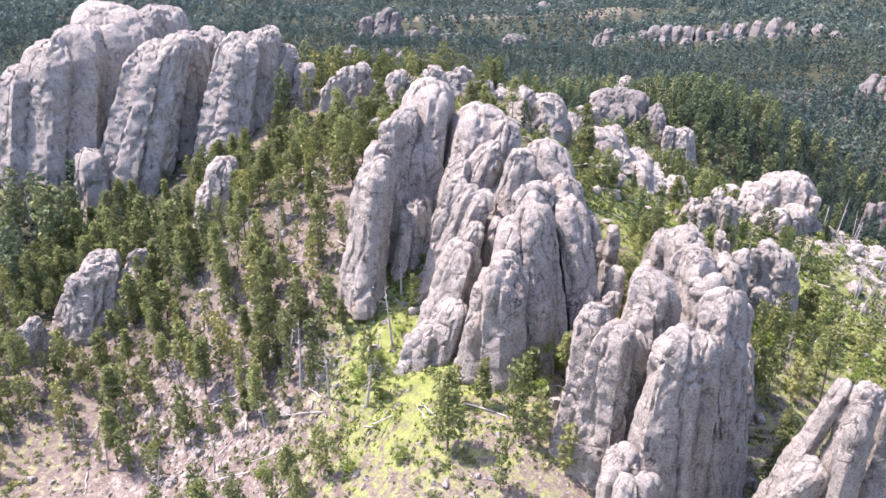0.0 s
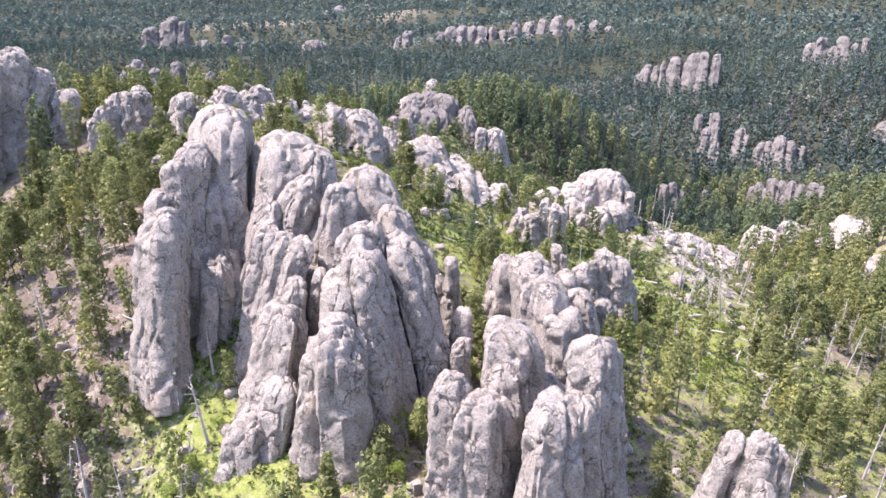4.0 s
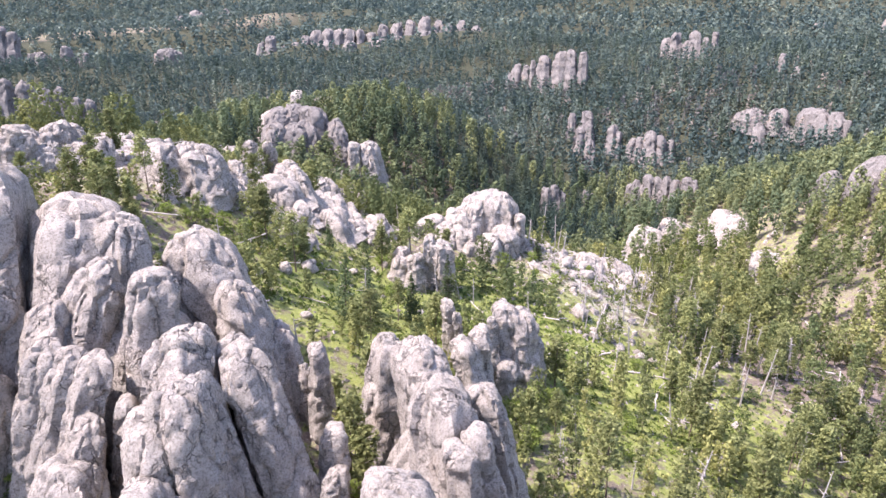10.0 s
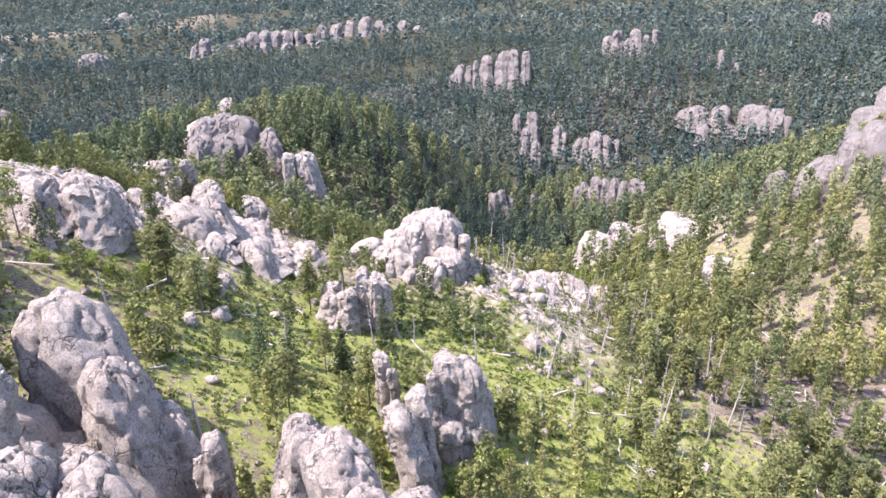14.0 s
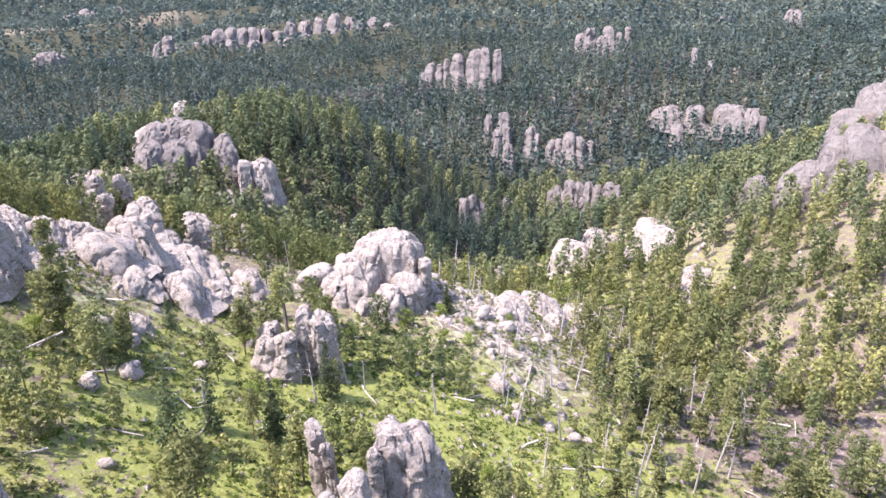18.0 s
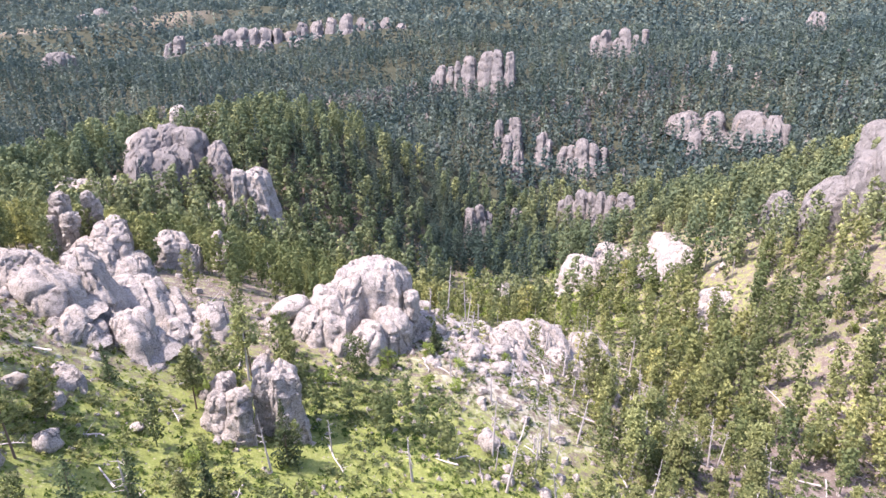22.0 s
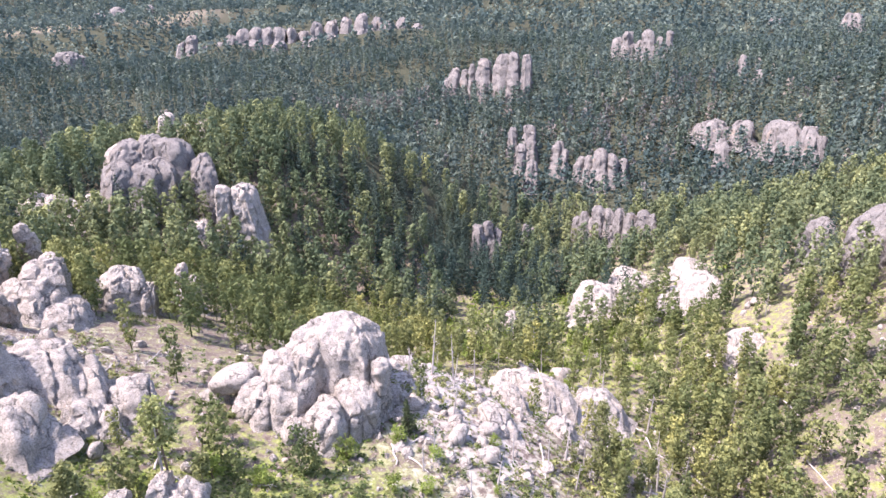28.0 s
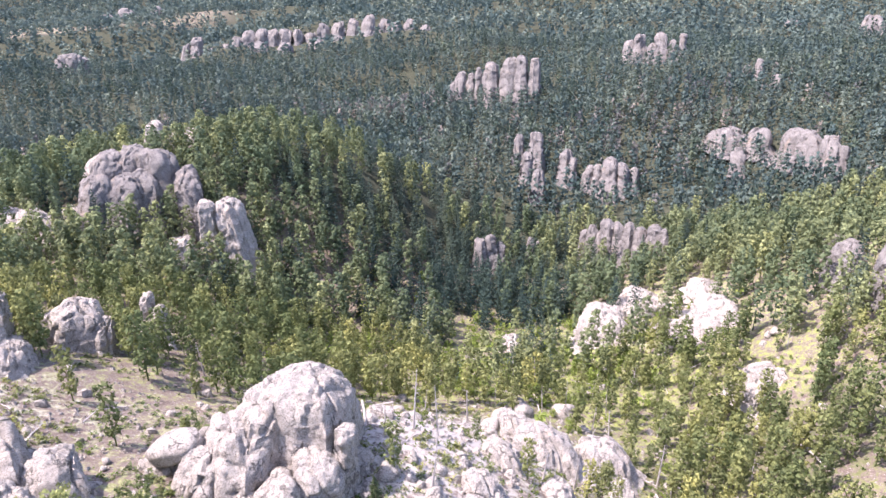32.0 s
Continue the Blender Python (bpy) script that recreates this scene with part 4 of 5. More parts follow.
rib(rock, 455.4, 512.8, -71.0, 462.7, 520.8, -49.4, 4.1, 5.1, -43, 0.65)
rock = rock_group("rock_outcrop", "long jagged pale crag above dark spruces", 0.95, 0.5, ROCK_TONED)
rib(rock, 380.0, 440.1, -86.2, 385.7, 446.8, -64.1, 3.4, 4.2, -42, 0.65)
rib(rock, 382.4, 434.0, -84.1, 388.4, 441.6, -59.8, 4.3, 5.4, -43, 0.65)
rib(rock, 386.5, 425.7, -81.7, 393.2, 434.7, -54.0, 5.0, 6.2, -44, 0.65)
rib(rock, 388.8, 418.1, -79.5, 394.9, 426.1, -54.4, 4.3, 5.3, -45, 0.65)
rib(rock, 390.9, 410.5, -77.2, 397.2, 418.7, -51.8, 3.9, 4.9, -46, 0.65)
rib(rock, 393.4, 403.6, -74.9, 399.1, 410.9, -52.0, 4.5, 5.6, -47, 0.65)
rib(rock, 396.1, 395.7, -72.4, 402.1, 403.4, -48.7, 4.8, 6.0, -48, 0.65)
rib(rock, 396.0, 388.4, -70.2, 401.5, 395.1, -48.9, 2.5, 3.2, -49, 0.65)
rib(rock, 391.8, 417.5, -79.2, 397.0, 423.2, -60.0, 6.5, 8.2, -46, 0.65)
rib(rock, 386.3, 432.1, -83.7, 391.7, 438.1, -63.6, 6.0, 7.5, -44, 0.65)
rib(rock, 395.6, 402.4, -74.6, 400.6, 407.8, -56.3, 5.5, 6.8, -48, 0.65)
rock = rock_group("rock_outcrop", "grey crag half hidden by spruces", 0.95, 0.5, ROCK_TONED)
rib(rock, 307.1, 454.3, -84.4, 313.1, 461.5, -61.0, 3.7, 4.7, -33, 0.65)
rib(rock, 315.5, 453.9, -85.9, 321.9, 462.1, -60.0, 4.7, 5.9, -34, 0.65)
rib(rock, 322.0, 452.7, -87.3, 327.8, 459.6, -64.9, 3.2, 4.0, -35, 0.65)
rib(rock, 352.7, 461.6, -87.7, 357.7, 466.2, -71.0, 2.7, 3.4, -38, 0.65)
rib(rock, 357.5, 462.1, -89.1, 362.4, 465.8, -74.2, 2.0, 2.5, -38, 0.65)
rock = rock_group("rock_outcrop", "pale weathered granite rocks along the crest", 0.9, 0.5)
rib(rock, -18.9, 273.6, 44.8, -18.5, 278.7, 57.3, 6.4, 7.0, 4, 0.4)
rib(rock, -6.4, 263.1, 48.9, -6.1, 267.7, 60.3, 6.5, 7.2, 1, 0.4)
rib(rock, 5.0, 245.0, 52.6, 5.3, 249.0, 62.6, 5.1, 5.6, -1, 0.4)
rib(rock, 13.4, 234.5, 52.5, 13.6, 237.8, 60.8, 2.7, 3.0, -3, 0.4)
rib(rock, 25.4, 227.8, 49.0, 27.0, 231.9, 59.6, 5.3, 5.9, -7, 0.4)
rib(rock, 35.7, 224.9, 44.0, 34.9, 230.7, 58.0, 5.7, 6.3, -9, 0.4)
rib(rock, 116.3, 499.7, -11.9, 116.7, 508.2, 9.0, 13.0, 14.3, -13, 0.4)
rib(rock, 134.5, 502.7, -10.4, 132.6, 511.0, 8.4, 8.8, 9.7, -15, 0.4)
rib(rock, 66.9, 251.7, 27.0, 66.0, 257.6, 40.4, 5.1, 5.6, -15, 0.4)
rib(rock, 139.0, 441.7, -33.0, 137.2, 448.1, -19.0, 7.2, 7.9, -17, 0.4)
rib(rock, -44.8, 265.7, 35.8, -44.4, 270.9, 48.5, 6.3, 7.0, 10, 0.4)
rib(rock, -37.5, 279.8, 41.3, -37.1, 285.1, 54.5, 5.9, 6.5, 8, 0.4)
rock = rock_group("rock_outcrop", "low pale granite slabs breaking through young pines", 0.7, 0.6)
rib(rock, 198.2, 249.5, -25.2, 199.5, 255.3, -16.3, 8.9, 9.7, -40, 0.4)
rib(rock, 215.4, 242.6, -35.2, 216.1, 250.6, -25.1, 7.7, 8.5, -45, 0.4)
rib(rock, 178.2, 240.2, -12.0, 178.3, 244.5, -6.1, 4.3, 4.7, -35, 0.4)
rib(rock, 203.5, 268.1, -34.0, 203.8, 273.1, -27.1, 6.2, 6.9, -37, 0.4)
rib(rock, 184.2, 226.0, -15.7, 185.4, 229.6, -10.0, 4.2, 4.6, -42, 0.4)
rib(rock, 210.0, 230.6, -31.8, 211.9, 233.5, -26.1, 4.1, 4.5, -49, 0.4)
rib(rock, 163.4, 225.7, -3.8, 163.7, 229.7, 2.1, 4.4, 4.8, -34, 0.4)
rock = rock_group("rock_outcrop", "broad sunlit granite slabs in a clearing", 0.7, 0.6)
rib(rock, 307.0, 340.1, -69.7, 310.8, 348.6, -55.2, 11.9, 13.1, -45, 0.4)
rib(rock, 343.3, 352.5, -68.6, 346.5, 357.3, -59.1, 12.2, 13.4, -48, 0.4)
rib(rock, 335.1, 302.3, -49.7, 340.1, 306.7, -38.6, 12.1, 13.3, -54, 0.4)
rib(rock, 322.8, 309.3, -56.7, 325.7, 313.4, -48.7, 8.1, 8.9, -52, 0.4)
rib(rock, 359.9, 328.9, -55.1, 362.9, 332.9, -47.1, 9.0, 9.9, -53, 0.4)
rib(rock, 267.8, 363.1, -77.9, 270.5, 367.5, -69.3, 5.6, 6.2, -36, 0.4)
rock = rock_group("rock_outcrop", "grey granite block under pines", 0.7, 0.5)
rib(rock, 304.6, 255.5, -46.9, 309.4, 259.8, -36.5, 9.3, 10.2, -59, 0.4)
rock = rock_group("perched_boulder", "smooth egg-shaped boulder perched beside a granite knob", 0.2, 0.1)
egg(rock, 110.2, 249.3, 16.6, 5.6, 3.6, 2.9, -32, 22)
rock = rock_group("rock_outcrop", "weathered pale granite crest rock", 1.4, 0.55)
crag(rock, -16.3, 280.8, 38.2, -14.7, 289.8, 53.6, 9.6, 6.7, -26)
crag(rock, -0.8, 273.3, 39.8, 1.3, 282.9, 55.2, 9.6, 6.7, -26)
crag(rock, -7.0, 268.8, 33.7, -3.9, 277.5, 51.3, 11.1, 7.7, -26)
crag(rock, 6.4, 264.2, 41.6, 7.9, 272.5, 52.8, 6.8, 5.4, -26)
rock = rock_group("rock_outcrop", "weathered pale granite crest rock", 1.4, 0.55)
crag(rock, 13.5, 264.6, 45.9, 15.3, 271.7, 53.6, 4.5, 4.5, -26)
crag(rock, 10.2, 263.2, 40.7, 11.8, 269.0, 49.4, 5.1, 5.1, -26)
rock = rock_group("rock_outcrop", "broad broken granite block on the crest", 1.6, 0.55)
crag(rock, 25.1, 249.6, 44.0, 26.8, 259.0, 53.8, 5.8, 4.7, -26)
crag(rock, 33.6, 241.6, 38.4, 35.3, 252.1, 53.0, 9.1, 7.3, -26)
crag(rock, 40.0, 238.1, 41.1, 40.3, 245.6, 49.5, 4.9, 4.4, -26)
crag(rock, 47.3, 248.2, 37.2, 49.1, 255.4, 46.0, 5.2, 4.2, -26)
crag(rock, 44.4, 240.3, 36.1, 44.6, 246.0, 44.6, 5.0, 4.0, -26)
rock = rock_group("rock_outcrop", "tilted granite slabs at the edge of the meadow", 1.4, 0.6)
crag(rock, 50.8, 263.9, 23.2, 52.7, 272.2, 37.9, 9.1, 5.5, -33)
crag(rock, 45.0, 275.7, 27.3, 46.1, 283.2, 38.0, 6.5, 4.6, -33)
crag(rock, 68.7, 296.7, 17.0, 69.6, 295.2, 28.1, 2.5, 2.2, -33)
crag(rock, 65.4, 328.0, 7.9, 66.4, 326.6, 34.2, 5.5, 3.8, -33)
crag(rock, 74.2, 333.6, 4.0, 75.2, 332.4, 31.5, 3.8, 3.1, -33)
rock = rock_group("rock_outcrop", "low pale granite dome on a wooded slope", 1.2, 0.5)
crag(rock, -102.4, 166.6, -7.8, -96.3, 173.3, 22.4, 11.3, 7.9, 0)
crag(rock, -106.3, 164.8, -5.9, -103.2, 168.6, 16.6, 4.8, 3.8, 0)
crag(rock, -114.9, 158.3, -8.6, -114.0, 161.1, 6.8, 4.7, 4.3, 0)
crag(rock, -91.8, 175.7, 2.8, -88.9, 178.0, 20.6, 5.0, 4.0, 0)
rock = rock_group("rock_outcrop", "small upright granite blocks in a green gully", 1.3, 0.5)
rib(rock, -20.2, 141.8, 19.4, -19.8, 147.0, 24.1, 2.5, 2.2, -16)
rib(rock, -26.5, 147.8, 16.4, -26.3, 151.8, 20.5, 2.1, 1.9, -16)
rib(rock, -15.4, 137.2, 17.6, -14.8, 141.9, 23.6, 3.3, 2.3, -16)
rock = rock_group("rock_outcrop", "broken granite crest behind the main fins", 1.4, 0.6)
crag(rock, -17.8, 235.3, 41.8, -15.5, 239.2, 63.9, 5.1, 4.1, -16)
crag(rock, -5.8, 239.1, 45.4, -4.0, 241.9, 64.6, 9.6, 7.7, -16)
crag(rock, 3.9, 237.5, 50.6, 5.3, 242.5, 64.4, 5.3, 4.8, -16)
crag(rock, -36.7, 247.3, 32.2, -35.2, 250.2, 63.0, 7.0, 5.6, -16)
crag(rock, -32.8, 257.9, 36.0, -30.7, 260.2, 62.8, 5.5, 4.4, -16)
crag(rock, -24.2, 203.1, 41.8, -20.1, 202.5, 54.7, 4.3, 3.5, -16)
crag(rock, -41.4, 240.7, 30.9, -40.6, 244.4, 59.1, 5.1, 4.1, -16)
rock = rock_group("rock_outcrop", "small pale granite knobs among pines", 1.8, 0.7)
crag(rock, 402.4, 293.1, -29.9, 401.6, 294.5, -17.1, 6.5, 5.8, -33)
crag(rock, 399.4, 284.8, -25.5, 402.7, 288.0, -18.2, 4.2, 3.7, -33)
crag(rock, 398.0, 276.7, -27.8, 401.3, 279.8, -20.7, 4.1, 3.7, -33)
rock = rock_group("rock_outcrop", "pale granite slabs in a clearing", 2, 0.8)
crag(rock, 310.0, 346.3, -81.9, 316.8, 353.8, -65.5, 10.3, 7.2, -33)
crag(rock, 321.0, 346.2, -75.9, 326.5, 353.2, -62.0, 8.6, 6.0, -33)
crag(rock, 304.1, 352.1, -81.4, 307.3, 356.3, -72.7, 5.1, 3.6, -33)
rock = rock_group("rock_outcrop", "pale granite boulders in a clearing", 2, 0.8)
crag(rock, 361.5, 324.7, -55.6, 365.2, 329.0, -46.9, 5.1, 4.6, -33)
crag(rock, 341.2, 310.7, -59.2, 346.0, 316.0, -46.1, 8.1, 6.5, -33)
crag(rock, 335.1, 338.2, -71.1, 335.1, 339.4, -52.5, 11.8, 7.1, -33)
crag(rock, 346.5, 329.2, -65.7, 349.8, 332.6, -54.6, 6.8, 4.7, -33)
rock = rock_group("rock_outcrop", "dark jagged granite ridge like a comb", 2.3, 0.8, ROCK_TONED)
crag(rock, -141.3, 985.6, -77.5, -133.4, 1001.4, -18.1, 19.6, 11.7, -22)
crag(rock, -116.2, 973.6, -77.4, -110.2, 984.8, -29.2, 13.9, 8.4, -22)
crag(rock, -92.7, 968.6, -79.9, -85.1, 984.0, -19.5, 15.4, 9.2, -22)
crag(rock, -70.0, 961.8, -80.8, -62.9, 976.3, -22.3, 14.0, 8.4, -22)
crag(rock, -49.0, 948.4, -81.9, -43.3, 959.4, -31.9, 12.6, 7.5, -22)
crag(rock, -34.1, 944.7, -80.8, -28.1, 956.8, -29.5, 9.1, 5.5, -22)
crag(rock, -17.9, 935.5, -82.4, -13.7, 943.0, -42.0, 10.5, 6.3, -22)
crag(rock, 1.2, 921.2, -82.6, 2.3, 930.4, -43.0, 8.3, 5.0, -22)
crag(rock, -155.5, 987.3, -71.6, -149.5, 997.8, -27.0, 10.4, 6.2, -22)
rock = rock_group("rock_outcrop", "sunlit granite peak above distant woods", 2.3, 0.8, ROCK_TONED)
crag(rock, -175.5, 1504.9, -75.7, -168.8, 1517.8, -19.2, 21.3, 14.9, -22)
crag(rock, -140.8, 1491.2, -77.1, -131.4, 1511.2, -1.5, 24.5, 17.1, -22)
crag(rock, -115.2, 1487.6, -72.2, -107.1, 1504.6, -7.7, 16.0, 11.2, -22)
crag(rock, -186.5, 1496.3, -71.4, -181.7, 1504.1, -34.8, 12.7, 8.9, -22)
rock = rock_group("rock_outcrop", "grey crags in distant shaded woods", 2.3, 0.8, ROCK_TONED)
crag(rock, -65.5, 1348.8, -70.0, -62.0, 1354.1, -29.1, 22.5, 15.8, -22)
crag(rock, -25.9, 1334.1, -65.7, -22.0, 1340.8, -23.6, 17.6, 12.3, -22)
crag(rock, 0.3, 1322.9, -62.1, 2.8, 1326.1, -34.3, 12.7, 8.9, -22)
crag(rock, 122.9, 1278.0, -65.6, 125.1, 1281.2, -26.6, 24.5, 14.7, -22)
rock = rock_group("rock_outcrop", "pale far granite ridge beyond sunlit woods", 2.3, 0.8, ROCK_TONED)
crag(rock, 267.2, 2009.9, -88.4, 275.3, 2045.2, -16.5, 47.3, 28.4, -22)
crag(rock, 230.5, 2023.0, -63.8, 235.6, 2044.1, -27.5, 23.5, 14.1, -22)
crag(rock, 346.9, 2013.7, -50.9, 349.5, 2018.6, -10.4, 17.3, 12.1, -22)

# ---------------- trees ----------------
def tri_cloud(rng, centres, spread, count, size, flat=0.6):
    """Loose little leaves round centres: (n*count, 3, 3) corners."""
    n = len(centres)
    c = np.repeat(np.asarray(centres, float), count, 0)
    sp = np.repeat(np.asarray(spread, float), count)
    d = rng.normal(size=(n * count, 3))
    d /= np.linalg.norm(d, axis=1)[:, None]
    d *= (rng.uniform(0.15, 1, n * count) ** 0.5 * sp)[:, None] * (1, 1, flat)
    u = rng.normal(size=(n * count, 3)) * (1, 1, 0.55)
    u /= np.linalg.norm(u, axis=1)[:, None]
    w = np.cross(u, rng.normal(size=(n * count, 3)))
    w /= np.linalg.norm(w, axis=1)[:, None] + 1e-9
    s = size * rng.uniform(0.6, 1.35, n * count)[:, None]
    p = c + d
    return np.stack([p - u * s * 0.7, p + u * s * 0.7 + w * s * 0.15, p + w * s * 0.75], 1)


def tube(points, radii, sides=6):
    points = np.asarray(points, float)
    n = len(points)
    ax = np.gradient(points, axis=0)
    ax /= np.linalg.norm(ax, axis=1)[:, None] + 1e-9
    ref = np.where(np.abs(ax[:, 2:3]) > 0.8, (1.0, 0, 0), (0, 0, 1.0))
    u = np.cross(ax, ref)
    u /= np.linalg.norm(u, axis=1)[:, None]
    w = np.cross(ax, u)
    th = np.linspace(0, 2 * np.pi, sides, endpoint=False)
    v = points[:, None] + np.asarray(radii)[:, None, None] * (np.cos(th)[None, :, None] * u[:, None] + np.sin(th)[None, :, None] * w[:, None])
    idx = np.arange(n * sides).reshape(n, sides)
    nx = np.roll(idx, -1, 1)
    q = np.stack([idx[:-1], nx[:-1], nx[1:], idx[1:]], -1).reshape(-1, 4)
    return v.reshape(-1, 3), q


def tubes(parts):
    vs, qs, k = [], [], 0
    for v, q in parts:
        vs.append(v)
        qs.append(q + k)
        k += len(v)
    return np.vstack(vs), np.vstack(qs)


def pine_shape(rng, h, clumps, count, size, bare=0.3, wide=0.17):
    """Crown leaves and limb ends of a ponderosa of height h."""
    t = np.sort(rng.uniform(bare, 0.98, clumps))
    u = (t - bare) / (1 - bare)
    reach = h * wide * (0.22 + 1.1 * (1 - u) ** 0.75 * np.clip(u * 4 + 0.45, 0, 1)) * rng.uniform(0.35, 1.1, clumps)
    a = rng.uniform(0, 2 * np.pi, clumps)
    c = np.stack([reach * np.cos(a), reach * np.sin(a), h * t + reach * 0.12], 1)
    spread = h * 0.062 * rng.uniform(0.7, 1.4, clumps)
    c[-1] = (0, 0, h * 0.97)
    return tri_cloud(rng, c, spread, count, size, 0.7), c


def spruce_shape(rng, h, whorls, arms, size, count=4):
    leaves, ends = [], []
    for k in range(whorls):
        u = k / (whorls - 1)
        z = h * (0.06 + 0.93 * u)
        r = h * 0.2 * (1 - u) ** 0.85 + 0.12
        for j in range(max(3, int(arms * (1 - 0.5 * u)))):
            a = rng.uniform(0, 2 * np.pi)
            rr = r * rng.uniform(0.65, 1.15)
            m = np.linspace(0.3, 1, count)[:, None]
            c = np.array([rr * math.cos(a), rr * math.sin(a), -0.28 * rr]) * m + (0, 0, z)
            leaves.append(tri_cloud(rng, c, np.full(count, 0.28 * r + 0.1), 2, size * (0.6 + 0.6 * (1 - u)), 0.35))
            ends.append(c[-1])
    return np.concatenate(leaves), np.array(ends)


def leaf_mesh(name, t):
    return sheet_mesh(name, t.reshape(-1, 3), tris=np.arange(len(t) * 3).reshape(-1, 3), smooth=False)


def trunk_parts(rng, h, r, ends, bend=0.02, limbs=14):
    z = np.linspace(-0.6, h * 0.97, 7)
    pts = np.stack([np.cumsum(rng.normal(0, bend * h / 7, 7)), np.cumsum(rng.normal(0, bend * h / 7, 7)), z], 1)
    pts -= (*pts[1, :2], 0)
    parts = [tube(pts, np.linspace(r, r * 0.12, 7), 7)]
    for e in ends[rng.permutation(len(ends))[:limbs]]:
        b = np.array([np.interp(e[2] * 0.93, z, pts[:, 0]), np.interp(e[2] * 0.93, z, pts[:, 1]), e[2] * 0.93])
        parts.append(tube([b, (b + e) / 2 + (0, 0, 0.1), e], [r * 0.22, r * 0.15, r * 0.05], 4))
    return parts


def tree_thing(name, label, crown, parts, needles, category="tree", group=""):
    e = new(name)
    tagged(e, label, category, group)
    v, q = tubes(parts)
    link("trunk", sheet_mesh("trunk", v, q), BARK, e)
    link("crown", leaf_mesh("crown", crown), needles, e)
    return e


def make_pine(k):
    rng = np.random.RandomState(100 + k)
    h = (14.5, 12.5, 11.0, 13.5, 9.5, 15.5)[k % 6]
    crown, ends = pine_shape(rng, h, 80 if k < 4 else 60, 17, 0.5, bare=(0.2, 0.3, 0.15, 0.35, 0.2, 0.42)[k % 6], wide=(0.12, 0.11, 0.19, 0.14, 0.12, 0.13)[k % 6])
    return tree_thing("pine_tree", "green ponderosa pine with a bare lower trunk", crown, trunk_parts(rng, h, 0.2, ends), PINE, group="pines on the slopes")


def make_spruce(k):
    rng = np.random.RandomState(200 + k)
    h = (15.0, 12.0, 13.5)[k % 3]
    crown, ends = spruce_shape(rng, h, 22, 11, 0.5)
    return tree_thing("spruce_tree", "dark conical spruce branched down to the grass", crown, trunk_parts(rng, h, 0.19, ends, 0.008, 8), SPRUCE, group="spruces in the meadow")


def make_bush(k):
    rng = np.random.RandomState(300 + k)
    n = 34
    a, r, z = rng.uniform(0, 6.283, n), 1.9 * rng.uniform(0, 1, n) ** 0.6, rng.uniform(0.4, 3.6, n)
    r = r * np.sin(np.clip(z / 3.9, 0.12, 1) * np.pi) ** 0.5
    c = np.stack([r * np.cos(a), r * np.sin(a), z], 1)
    crown = tri_cloud(rng, c, rng.uniform(0.45, 0.8, n), 20, 0.3, 0.8)
    stems = [tube([(0.15 * math.cos(b), 0.15 * math.sin(b), -0.4), tuple(c[j] * (0.5, 0.5, 0.5)), tuple(c[j])], [0.07, 0.05, 0.02], 5) for j, b in enumerate((0.4, 1.7, 3.0, 4.2, 5.4))]
    return tree_thing("shrub", "bright green leafy shrub growing in a hollow", crown, stems, BROAD, "shrub", "shrubs")


def make_snag(k):
    rng = np.random.RandomState(400 + k)
    h = (11.0, 9.0, 7.0, 13.0)[k % 4]
    e = new("dead_tree")
    tagged(e, "bare grey dead pine still standing", "dead tree", "dead standing pines")
    lean = rng.normal(0, 0.05, 2)
    pts = np.array([(lean[0] * z, lean[1] * z, z) for z in np.linspace(-0.6, h, 7)])
    v, q = tube(pts, np.linspace(0.27, 0.05, 7), 6)
    link("trunk", sheet_mesh("trunk", v, q), DEADWOOD, e)
    for j in range(13):
        z = rng.uniform(0.3, 0.97) * h
        a, ln = rng.uniform(0, 6.283), rng.uniform(0.6, 2.0) * (1.15 - z / h * 0.6)
        b = np.array([lean[0] * z, lean[1] * z, z])
        d = np.array([math.cos(a), math.sin(a), rng.uniform(-0.2, 0.45)])
        v, q = tube([b, b + d * ln * 0.55 + (0, 0, 0.06), b + d * ln + (0, 0, rng.uniform(-0.2, 0.3))], [0.065, 0.04, 0.015], 4)
        link("branch", sheet_mesh("branch", v, q), DEADWOOD, e)
    return e


def make_log(k):
    rng = np.random.RandomState(500 + k)
    ln = (9.0, 6.0, 4.0, 11.0)[k % 4]
    e = new("fallen_log")
    tagged(e, "weathered grey fallen pine trunk on the ground", "log", "fallen logs")
    pts = np.array([(x, rng.normal(0, 0.08), 0.16 + rng.normal(0, 0.03)) for x in np.linspace(-ln / 2, ln / 2, 7)])
    v, q = tube(pts, np.linspace(0.2, 0.07, 7), 7)
    link("trunk", sheet_mesh("trunk", v, q), DEADWOOD, e)
    for j in range(4):
        x = rng.uniform(-0.3, 0.5) * ln
        d = np.array([rng.uniform(-0.2, 0.7), rng.choice((-1, 1)) * rng.uniform(0.3, 0.9), rng.uniform(0.0, 0.8)])
        b = np.array([x, 0, 0.18])
        v, q = tube([b, b + d * 0.6, b + d * rng.uniform(0.9, 1.7)], [0.055, 0.04, 0.015], 4)
        link("branch_stub", sheet_mesh("branch_stub", v, q), DEADWOOD, e)
    return e


